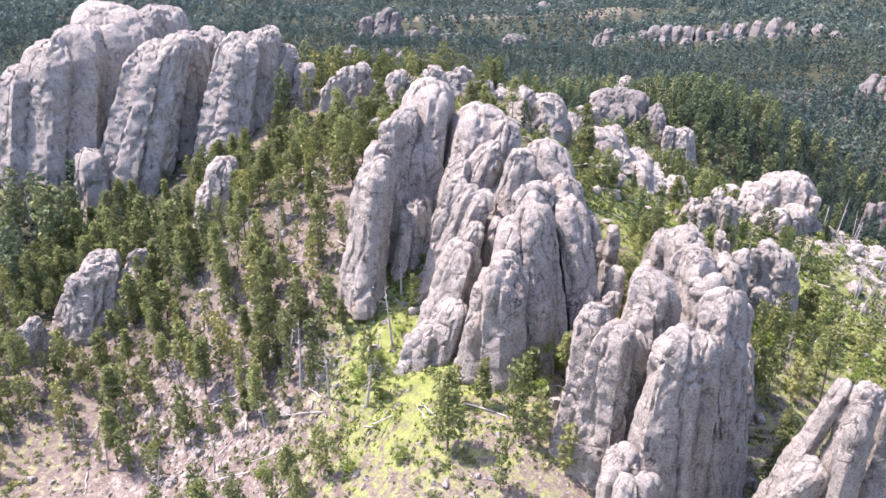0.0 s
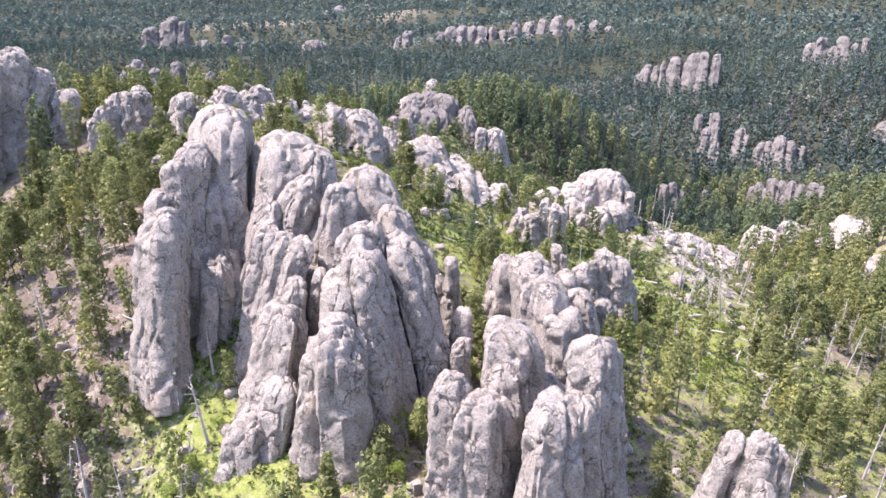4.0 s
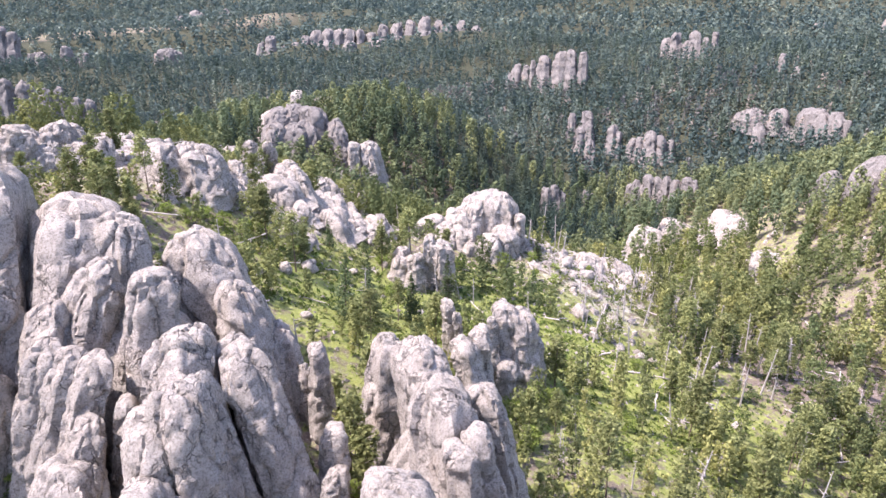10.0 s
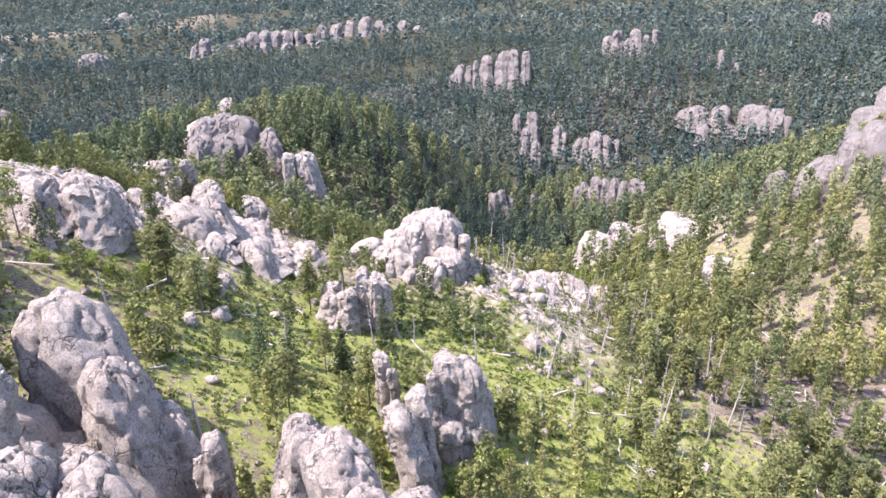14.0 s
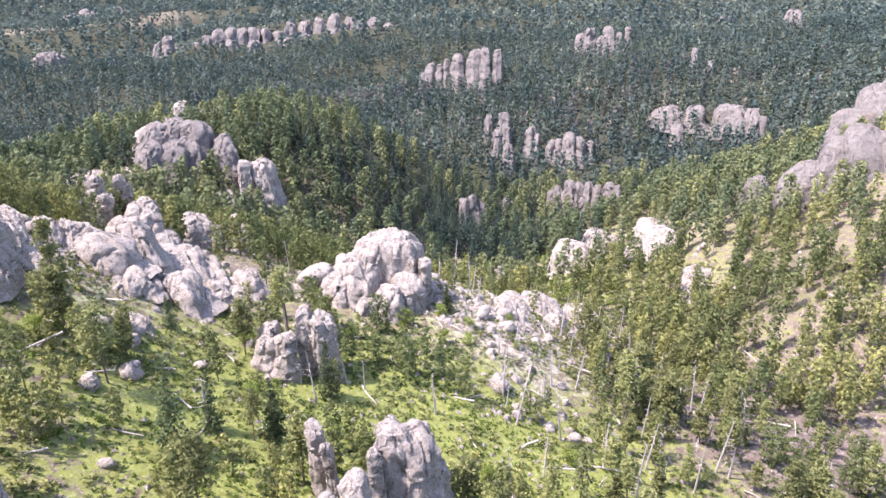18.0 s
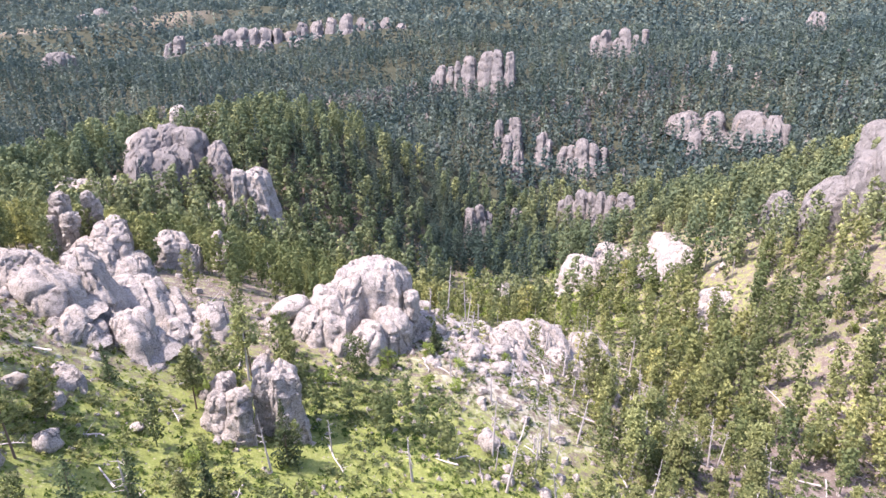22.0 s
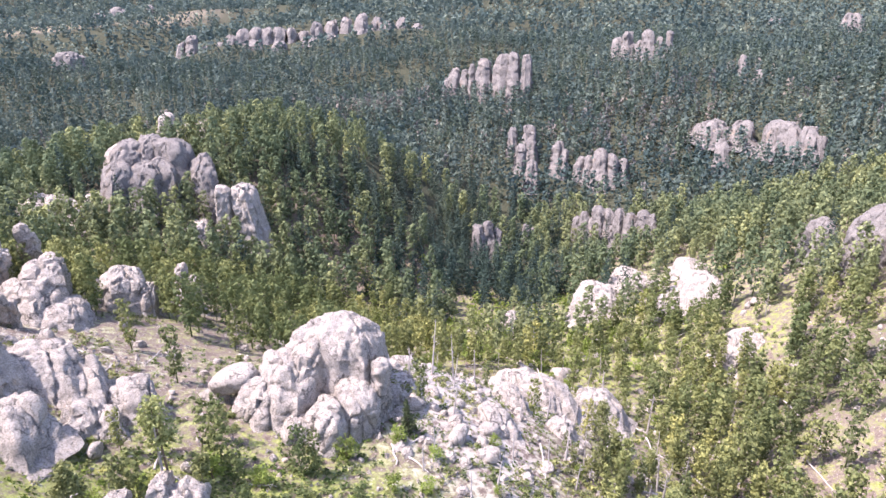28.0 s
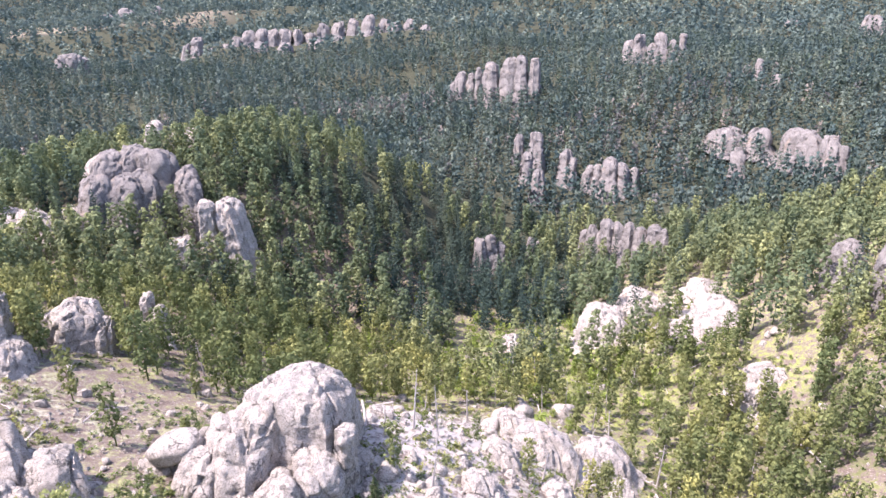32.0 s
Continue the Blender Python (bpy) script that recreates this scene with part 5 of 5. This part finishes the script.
def boulder_mesh(k, nu=16, nv=10):
    rng = np.random.RandomState(600 + k)
    ph = np.linspace(0, np.pi, nv + 2)[1:-1]
    th = np.linspace(0, 2 * np.pi, nu, endpoint=False)
    d = np.stack([np.sin(ph)[:, None] * np.cos(th), np.sin(ph)[:, None] * np.sin(th), np.cos(ph)[:, None] + 0 * th], -1).reshape(-1, 3)
    d = np.vstack([d, (0, 0, 1), (0, 0, -1)])
    r = np.ones(len(d))
    for j in range(9):                       # flat faces, as split stones have
        nrm = rng.normal(size=3)
        nrm /= np.linalg.norm(nrm)
        r = np.minimum(r, rng.uniform(0.62, 0.85) / np.maximum(d @ nrm, 1e-3))
    r = r * (1 + 0.08 * fbm(d * 1.6 + k * 9, 3, k)) + 0.03 * fbm(d * 6 + k, 2, k)
    v = d * r[:, None] * (1.0, rng.uniform(0.7, 0.95), rng.uniform(0.6, 0.95))
    idx = np.arange(nu * nv).reshape(nv, nu)
    nx = np.roll(idx, -1, 1)
    q = np.stack([idx[:-1], idx[1:], nx[1:], nx[:-1]], -1).reshape(-1, 4)
    t = np.vstack([np.stack([np.full(nu, nu * nv), idx[0], nx[0]], -1), np.stack([np.full(nu, nu * nv + 1), nx[-1], idx[-1]], -1)])
    return sheet_mesh("boulder", v, q, t)


# ---------------- where things grow ----------------
FEET_A = np.array(FEET)


def clear(x, y, gap=0.6):
    return bool((np.hypot(FEET_A[:, 0] - x, FEET_A[:, 1] - y) > FEET_A[:, 2] + gap).all())


def pine_density(x, y):
    d = 0.30 + 0.9 * blob(x, y, -165, 240, 45, 70) + 0.8 * blob(x, y, -70, 175, 26, 26) + 0.5 * blob(x, y, -25, 178, 14, 22) + 0.3 * blob(x, y, -55, 118, 40, 22)
    d = d + 1.1 * blob(x, y, -50, 200, 34, 26) + 0.9 * blob(x, y, -95, 205, 45, 40) + 0.45 * blob(x, y, -45, 150, 26, 26) + 0.15 * blob(x, y, -15, 215, 30, 18)
    d = d + 0.9 * blob(x, y, 95, 95, 40, 34) + 0.6 * blob(x, y, 62, 118, 10, 12) + 0.5 * blob(x, y, 165, 120, 60, 30) + 0.4 * blob(x, y, 225, 215, 45, 26)
    d = d + 1.3 * blob(x, y, 300, 222, 75, 60) + 0.5 * blob(x, y, -20, 150, 30, 20) - 0.5 * blob(x, y, 150, 212, 26, 30) - 1.0 * blob(x, y, 205, 258, 45, 34) - 0.6 * blob(x, y, 72, 275, 42, 30) - 0.25 * blob(x, y, 40, 250, 50, 22) + 0.7 * blob(x, y, 190, 180, 22, 20)
    d = d - 0.5 * blob(x, y, -45, 116, 48, 26) - 0.22 * blob(x, y, 80, 188, 44, 26) - 0.5 * blob(x, y, -5, 130, 18, 22) - 0.5 * blob(x, y, 205, 160, 24, 18) - 0.3 * blob(x, y, 118, 165, 24, 22)
    p = np.stack([x, y, 0 * x], -1).reshape(-1, 3)
    return np.clip(d, 0.02, 1) * np.clip(0.75 + 0.9 * vnoise(p / 16, 21).reshape(np.shape(x)), 0.1, 1.5)


def scatter(n, density, seed, box, spacing, gap=0.6, taken=None, top=1.0):
    rng = np.random.RandomState(seed)
    got = list(taken or [])
    start = len(got)
    x = rng.uniform(box[0], box[1], n * 40)
    y = rng.uniform(box[2], box[3], n * 40)
    keep = rng.uniform(0, top, n * 40) < density(x, y)
    for a, b in zip(x[keep], y[keep]):
        if len(got) - start >= n:
            break
        if not clear(a, b, gap):
            continue
        if got and np.min(np.hypot(np.array(got)[:, 0] - a, np.array(got)[:, 1] - b)) < spacing:
            continue
        got.append((a, b))
    return got[start:]


def stand(masters, spots, seed, low=0.75, high=1.2, sink=0.0, tip=0.03):
    rng = np.random.RandomState(seed)
    z = land(np.array([s[0] for s in spots]), np.array([s[1] for s in spots]))
    for i, (s, h) in enumerate(zip(spots, z)):
        k = i % len(masters)
        sc = rng.uniform(low, high) if len(s) < 3 else s[2]
        m = pose(s[0], s[1], h - sink, math.degrees(rng.normal(0, tip)), math.degrees(rng.normal(0, tip)), rng.uniform(0, 360))
        if i < len(masters):
            ob = masters[k]
            ob.matrix_basis = m
        else:
            ob = copy_thing(masters[k], m)
        ob.scale = (sc, sc, sc * rng.uniform(0.9, 1.1))


BOX = (-150, 330, 78, 330)
spruce_spots = [(57, 183, 1.1), (74, 184, 1.0), (64, 188, 0.95), (90, 196, 0.9), (47, 138, 0.7), (38, 118, 0.6), (120, 200, 0.7), (140, 226, 0.8), (66, 222, 0.6)]
pine_spots = scatter(300, pine_density, 31, (-130, 215, 84, 262), 3.1, taken=[s[:2] for s in spruce_spots])
stand([make_pine(k) for k in range(6)], pine_spots, 32, 0.7, 1.3)
stand([make_spruce(k) for k in range(3)], spruce_spots, 33)
snag_spots = [(79, 130, 1.0), (81, 131, 0.85), (153, 229, 1.3), (132, 190, 1.15), (129, 181, 1.2), (144, 188, 1.0), (147, 186, 0.9), (150, 192, 1.1), (139, 184, 1.0)]
snag_spots = snag_spots + scatter(170, lambda x, y: 0.1 + 0.9 * blob(x, y, 185, 210, 35, 30) + blob(x, y, 150, 170, 35, 30) + 0.7 * blob(x, y, -30, 125, 40, 26) + 0.6 * blob(x, y, 110, 120, 30, 30) + 0.5 * blob(x, y, 180, 240, 40, 30) + 0.7 * blob(x, y, 240, 280, 50, 40), 41, BOX, 2.5)
stand([make_snag(k) for k in range(4)], snag_spots, 42, 0.7, 1.45, tip=0.05)
bush_spots = [(41, 134, 1.0), (47, 133, 0.8), (78, 138, 1.4), (79, 147, 1.2), (74, 142, 1.1), (-5, 147, 0.8), (-6, 140, 0.7), (-4, 154, 0.7), (-9, 128, 0.6), (-17, 118, 0.9), (-12, 112, 0.7), (29, 210, 1.0), (33, 213, 0.9), (37, 211, 1.1), (42, 211, 1.0), (46, 214, 0.8), (25, 212, 0.8), (21, 117, 1.6), (24, 116, 1.3), (18, 116, 1.1), (88, 152, 1.3), (84, 148, 1.1), (92, 150, 1.2), (125, 224, 1.2), (108, 222, 1.1), (100, 226, 1.3)]
bush_spots = bush_spots + scatter(70, lambda x, y: 0.06 + blob(x, y, 55, 225, 26, 10) + 0.5 * blob(x, y, 110, 140, 30, 30) + 0.8 * blob(x, y, 230, 330, 50, 40) + 0.4 * blob(x, y, -5, 110, 30, 20) + 0.5 * blob(x, y, 150, 210, 25, 20), 51, BOX, 2.0)
stand([make_bush(k) for k in range(4)], bush_spots, 52, 0.45, 1.1)
log_spots = scatter(290, lambda x, y: 0.15 + blob(x, y, -30, 128, 34, 24) + 0.8 * blob(x, y, -50, 160, 30, 25) + 0.6 * blob(x, y, 150, 170, 40, 30) + 0.6 * blob(x, y, 70, 240, 50, 30) + 0.5 * blob(x, y, 205, 200, 40, 40) + 0.4 * blob(x, y, 20, 95, 40, 15), 61, BOX, 1.6, 2.0)
stand([make_log(k) for k in range(4)], log_spots, 62, 0.75, 1.5, 0.0, 0.08)

# ---------------- boulders ----------------
def boulders():
    meshes = [boulder_mesh(k) for k in range(6)]
    for me in meshes:
        me.materials.append(ROCK)
    rng = np.random.RandomState(71)
    spots = [(133, 193, 3.3), (110, 160, 1.6), (113, 152, 1.8), (55, 204, 2.6), (57, 213, 2.4), (52, 216, 2.6), (68, 209, 1.5), (211, 286, 5.0), (222, 290, 4.5), (240, 290, 5.5), (200, 278, 4.0), (150, 222, 3.2), (154, 216, 2.8), (160, 224, 3.0)]
    dens = lambda x, y: 0.12 + blob(x, y, 180, 265, 40, 26) + 0.9 * blob(x, y, 150, 225, 25, 26) + 0.8 * blob(x, y, 75, 265, 35, 26) + 0.6 * blob(x, y, -30, 130, 40, 26) + 0.45 * blob(x, y, 60, 220, 35, 18) + 0.5 * blob(x, y, 140, 180, 26, 30) + 0.4 * blob(x, y, 20, 235, 40, 20) + 0.7 * blob(x, y, 330, 330, 40, 30) + 0.5 * blob(x, y, -65, 190, 40, 30)
    more = scatter(285, dens, 72, (-140, 370, 80, 370), 1.6, -0.5)
    spots = spots + [(x, y, 0.5 + 2.0 * rng.uniform() ** 3 + (1.6 * rng.uniform() if (x > 140 and y > 210) else 0)) for x, y in more]
    z = land(np.array([s[0] for s in spots]), np.array([s[1] for s in spots]))
    for i, (s, h) in enumerate(zip(spots, z)):
        ob = new("boulder", meshes[i % 6])
        r = s[2]
        ob.matrix_basis = pose(s[0], s[1], h + r * 0.28, rng.uniform(-15, 15), rng.uniform(-15, 15), rng.uniform(0, 360))
        ob.scale = (r, r * rng.uniform(0.75, 1.1), r * rng.uniform(0.7, 1.1))
        tagged(ob, "pale angular granite boulder lying on the slope" if r < 1.6 else "large pale granite boulder half sunk in the slope", "boulder", "loose boulders")


boulders()


def spread(name, label, tri, spots, scales, turns, mat, extra_z=0.0, category="stones"):
    """Many small copies of one little shape (k, 3, 3), joined into one mesh that nobody could count."""
    spots = np.asarray(spots, float)
    n = len(spots)
    z = land(spots[:, 0], spots[:, 1]) + extra_z
    c, s = np.cos(turns), np.sin(turns)
    t = np.asarray(tri, float)[None] * np.asarray(scales)[:, None, None, None]
    x = t[..., 0] * c[:, None, None] - t[..., 1] * s[:, None, None] + spots[:, 0][:, None, None]
    y = t[..., 0] * s[:, None, None] + t[..., 1] * c[:, None, None] + spots[:, 1][:, None, None]
    v = np.stack([x, y, t[..., 2] + z[:, None, None]], -1).reshape(-1, 3)
    me = sheet_mesh(name, v, tris=np.arange(len(v)).reshape(-1, 3), smooth=False)
    one = me.attributes.new("tint", "FLOAT", "POINT")
    one.data.foreach_set("value", np.repeat((np.asarray(turns) * 3.7) % 1.0, t.shape[1] * 3).astype(np.float32))
    return tagged(link(name, me, mat), label, category, kind="stuff")


def forest(name, label, shapes, mats, x, y, seed, low, high):
    """Wood too far to walk through: every tree is real, all joined in one mesh."""
    rng = np.random.RandomState(seed)
    pick = rng.randint(0, len(shapes), len(x))
    for k, shape in enumerate(shapes):
        m = pick == k
        if m.any():
            sc = rng.uniform(low, high, m.sum())
            spread(name, label, shape, np.stack([x[m], y[m]], 1), sc, rng.uniform(0, 6.28, m.sum()), mats[k % len(mats)], -0.3, "forest")


def light_trunk(h, r):
    a = np.array([(r, 0, -1), (-r * 0.5, r * 0.87, -1), (-r * 0.5, -r * 0.87, -1)])
    tip = np.array((0, 0, h * 0.8))
    return np.array([(a[0], a[1], tip), (a[1], a[2], tip), (a[2], a[0], tip)])


def wood_pine(rng, h, clumps, per, size, bare, wide):
    """A pine in a wood: a broad round-topped crown of needle sprays that face outwards."""
    t = np.linspace(bare, 0.94, clumps)
    u = (t - bare) / (1 - bare)
    reach = h * wide * np.sqrt(np.clip(1 - (u * 0.96) ** 2.2, 0, 1)) * np.clip(u * 3 + 0.5, 0, 1) * rng.uniform(0.35, 1.05, clumps)
    a = 2.4 * np.arange(clumps) + rng.uniform(-0.5, 0.5, clumps)
    c = np.repeat(np.stack([reach * np.cos(a), reach * np.sin(a), h * t], 1), per, 0)
    sp = np.repeat(h * wide * 0.4 * rng.uniform(0.8, 1.3, clumps), per)
    n = clumps * per
    d = rng.normal(size=(n, 3))
    d /= np.linalg.norm(d, axis=1)[:, None]
    p = c + d * (rng.uniform(0.5, 1, n) * sp)[:, None] * (1, 1, 0.75)
    face = 0.9 * d + 0.7 * p * (1, 1, 0) / (h * wide) + (0, 0, 0.35) + rng.normal(0, 0.35, (n, 3))
    face /= np.linalg.norm(face, axis=1)[:, None]
    e1 = np.cross(face, rng.normal(size=(n, 3)))
    e1 /= np.linalg.norm(e1, axis=1)[:, None]
    e2 = np.cross(face, e1)
    s = size * rng.uniform(0.6, 1.35, n)[:, None]
    return np.stack([p - e1 * s * 0.7 - e2 * s * 0.3, p + e1 * s * 0.7 - e2 * s * 0.25, p + e2 * s * 0.7], 1)


rf = np.random.RandomState(5)
MID_PINES = [np.concatenate([wood_pine(rf, 19.0, 24, 12, 0.85, 0.2, 0.15), light_trunk(17, 0.28)]) for _ in range(5)]
CLOSE_PINES = [np.concatenate([wood_pine(rf, 16.0, 34, 11, 0.62, 0.2, 0.14), light_trunk(15, 0.22)]) for _ in range(5)]
MID_SPRUCE = [spruce_shape(rf, 21.0, 18, 8, 0.95, 2)[0] for _ in range(3)]
FAR_TREES = [wood_pine(rf, 18.0, 12, 4, 1.75, 0.15, 0.17) for _ in range(4)] + [spruce_shape(rf, 20.0, 8, 4, 1.6, 1)[0] for _ in range(2)]
DIM_TREES = [wood_pine(rf, 17.0, 8, 3, 3.4, 0.1, 0.4) for _ in range(3)]


def wood_grid(r0, r1, step, seed):
    rng = np.random.RandomState(seed)
    g = np.arange(-r1, r1, step)
    X, Y = np.meshgrid(g, g)
    x, y = (X + rng.uniform(-0.5, 0.5, X.shape) * step).ravel(), (Y + rng.uniform(-0.5, 0.5, X.shape) * step).ravel()
    r, b = np.hypot(x, y), np.degrees(np.arctan2(x, y))
    m = (r >= r0) & (r < r1) & (b > (-64 if r1 < 600 else -42)) & (b < 78)
    x, y = x[m] + 50, y[m] + 90
    p = np.stack([x, y, 0 * x], 1)
    gapn = vnoise(p / 60, 88) + 0.6 * vnoise(p / 22, 89)
    open_ = 0.9 * blob(x, y, 120, 1850, 420, 170) + 0.9 * blob(x, y, 320, 345, 60, 45) + 0.7 * blob(x, y, 400, 240, 60, 50) + 0.5 * blob(x, y, 240, 345, 40, 35) + 0.4 * blob(x, y, 560, 430, 60, 30)
    keep = rng.uniform(-0.9, 1.6, len(x)) * 0.6 + 0.45 > gapn * 0.6 + open_
    d = np.full(len(x), 99.0)
    for fx, fy, fr in FEET_A:
        d = np.minimum(d, np.hypot(x - fx, y - fy) - fr * 0.72)
    keep &= d > (0.4 if r1 < 900 else 9.0)
    return x[keep], y[keep]


def woods():
    x, y = wood_grid(165, 520, 6.7, 81)
    near = (x > -130) & (x < 215) & (y < 262)
    x, y = x[~near], y[~near]
    more = np.array(scatter(950, pine_density, 36, (-140, 235, 80, 275), 2.3, taken=pine_spots))
    forest("pine_thicket", "thicket of younger green pines between the rocks", CLOSE_PINES, [SLOPE], more[:, 0], more[:, 1], 37, 0.35, 0.9)
    rng = np.random.RandomState(82)
    thin = pine_density(x, y) > rng.uniform(0, 0.8, len(x))
    inside = (x < 330) & (y < 300)
    ok = (thin | ~inside) & (blob(x, y, 245, 350, 70, 60) * 0.75 < rng.uniform(0, 1, len(x)))
    x, y = x[ok], y[ok]
    close = ((x < 330) & (y < 320) & (x > 150)) | ((x > -60) & (x < 220) & (y < 400))
    forest("slope_pines", "green pines on the hillsides round the meadow", CLOSE_PINES, [SLOPE], x[close], y[close], 93, 0.8, 1.35)
    x, y = x[~close], y[~close]
    dark = (0.75 * blob(x, y, 290, 440, 60, 75) + 0.35 * blob(x, y, 400, 520, 120, 60) + 0.08 > rng.uniform(0.0, 0.9, len(x)))
    forest("pine_wood", "dense green pine forest on the valley sides", MID_PINES, [WOODS], x[~dark], y[~dark], 83, 0.75, 1.4)
    forest("spruce_wood", "dark stand of tall spruces on the valley floor", MID_SPRUCE, [DARKWOODS], x[dark], y[dark], 84, 0.75, 1.35)
    x, y = wood_grid(520, 860, 7.8, 85)
    forest("far_forest", "dark conifer forest on the hills across the valley", FAR_TREES, [HAZEWOODS, DARKWOODS, HAZEWOODS, HAZEWOODS, HAZEWOODS, DARKWOODS], x, y, 96, 0.7, 1.35)
    dead = rng.uniform(0, 1, len(x)) < 0.7 * blob(x, y, 420, 800, 90, 40) + 0.3 * blob(x, y, 560, 560, 90, 60) + 0.03
    forest("dead_stand", "grey beetle-killed trees among the far forest", FAR_TREES[:2], [DEADNEEDLE], x[dead] + 2.5, y[dead] + 2.0, 98, 0.7, 1.2)
    x, y = wood_grid(860, 1250, 10.5, 89)
    forest("far_forest", "dark conifer forest on distant hills", FAR_TREES, [HAZEWOODS, DARKWOODS, HAZEWOODS, HAZEWOODS, HAZEWOODS, DARKWOODS], x, y, 86, 0.85, 1.4)
    x, y = wood_grid(1250, 2900, 22.0, 87)
    forest("hazy_forest", "dark forest on the farthest hills", DIM_TREES, [HAZEWOODS], x, y, 88, 1.0, 1.6)


woods()


def valley_brush():
    rng = np.random.RandomState(94)
    shape = [tri_cloud(rng, np.stack([rng.normal(0, 0.9, 14), rng.normal(0, 0.9, 14), rng.uniform(0.4, 4.2, 14)], 1), np.full(14, 0.9), 7, 0.75) for _ in range(3)]
    n = 2600
    x, y = rng.uniform(150, 420, n), rng.uniform(260, 480, n)
    d = blob(x, y, 245, 360, 70, 60) + 0.4 * blob(x, y, 310, 320, 50, 40) + 0.4 * blob(x, y, 170, 380, 40, 30)
    m = d > rng.uniform(0.1, 1.3, n)
    forest("valley_brush", "bright green aspens and brush on the valley floor", shape, [BROAD], x[m], y[m], 95, 0.5, 1.5)


valley_brush()


def undergrowth():
    rng = np.random.RandomState(91)
    tuft = tri_cloud(rng, [(0, 0, 0.15)], [0.45], 7, 0.42, 0.5)
    n = 60000
    x, y = rng.uniform(-80, 200, n), rng.uniform(82, 245, n)
    d = blob(x, y, 85, 190, 50, 36) + 1.2 * blob(x, y, -8, 128, 18, 28) + 0.3
    p = np.stack([x, y, 0 * x], 1)
    d = d * np.clip(0.7 + 1.3 * vnoise(p / 7, 61) + 0.6 * vnoise(p / 2.5, 62), 0, 2)
    m = d > rng.uniform(0, 1.3, n)
    spread("grass", "tufts of fresh green meadow grass", tuft, np.stack([x[m], y[m]], 1), rng.uniform(0.5, 1.4, m.sum()), rng.uniform(0, 6.28, m.sum()), BROADLOW, category="grass")
    n = 60000
    x, y = rng.uniform(-140, 360, n), rng.uniform(80, 340, n)
    a = np.array([(0.5, 0, 0), (-0.3, 0.45, 0), (-0.25, -0.4, 0), (0.05, 0.02, 0.42)])
    chip = np.array([(a[0], a[1], a[3]), (a[1], a[2], a[3]), (a[2], a[0], a[3])])
    d = 0.15 + blob(x, y, 180, 265, 40, 26) + 0.7 * blob(x, y, 75, 265, 40, 30) + 0.6 * blob(x, y, -30, 130, 45, 30) + 0.5 * blob(x, y, 140, 190, 35, 35)
    m = d > rng.uniform(0, 1.2, n)
    spread("scree", "scattered pale granite chips and cobbles", chip, np.stack([x[m], y[m]], 1), 0.5 + 1.6 * rng.uniform(0, 1, m.sum()) ** 3, rng.uniform(0, 6.28, m.sum()), ROCK)


undergrowth()


def brush_and_talus():
    rng = np.random.RandomState(97)
    tuft = tri_cloud(rng, rng.normal(0, 0.35, (5, 3)) * (1, 1, 0.3) + (0, 0, 0.35), np.full(5, 0.4), 4, 0.34, 0.7)
    for name, label, mat, n, seed, size in (("low_brush", "low juniper and shrub growth dotting the slopes", SLOPE, 60000, 63, 1.9), ("herbs", "leafy green herbs in clumps on the meadow", BROADLOW, 52000, 66, 1.3)):
        x, y = rng.uniform(-120, 320, n), rng.uniform(80, 330, n)
        p = np.stack([x, y, 0 * x], 1)
        d = (0.4 + 0.55 * blob(x, y, 85, 195, 60, 40) + 0.7 * blob(x, y, -8, 125, 20, 26) + 0.3 * blob(x, y, 190, 200, 70, 60)) * np.clip(0.5 + 1.4 * vnoise(p / 9, seed), 0, 2)
        m = d > rng.uniform(0, 1.5, n)
        spread(name, label, tuft, np.stack([x[m], y[m]], 1), size * rng.uniform(0.25, 1.0, m.sum()), rng.uniform(0, 6.28, m.sum()), mat, category="brush")
    stone = boulder_mesh(77, 8, 5)
    v = np.empty(len(stone.vertices) * 3)
    stone.vertices.foreach_get("co", v)
    v = v.reshape(-1, 3)
    tri = np.array([[v[i] for i in t] for f in stone.polygons for t in ((f.vertices[0], f.vertices[1], f.vertices[2]),) + (((f.vertices[0], f.vertices[2], f.vertices[3]),) if len(f.vertices) == 4 else ())])
    bpy.data.meshes.remove(stone)
    n = 22000
    x, y = rng.uniform(-140, 380, n), rng.uniform(82, 380, n)
    d = 0.03 + 1.1 * blob(x, y, 195, 262, 45, 30) + 0.8 * blob(x, y, 150, 232, 26, 20) + 0.5 * blob(x, y, 152, 200, 22, 24) + 0.3 * blob(x, y, 80, 268, 40, 26) + 0.4 * blob(x, y, -30, 130, 45, 26) + 0.35 * blob(x, y, 20, 240, 50, 20) + 0.5 * blob(x, y, 335, 335, 40, 40) + 0.3 * blob(x, y, 140, 185, 26, 26) + 0.25 * blob(x, y, -70, 195, 45, 30)
    m = (d > rng.uniform(0, 1.6, n)) & (np.abs(vnoise(np.stack([x, y, 0 * x], 1) / 12, 64)) < 0.55)
    spread("talus", "jumbled pale granite blocks fallen from the crags", tri, np.stack([x[m], y[m]], 1), 0.5 + 1.9 * rng.uniform(0, 1, m.sum()) ** 2.5, rng.uniform(0, 6.28, m.sum()), ROCK, 0.15)


brush_and_talus()
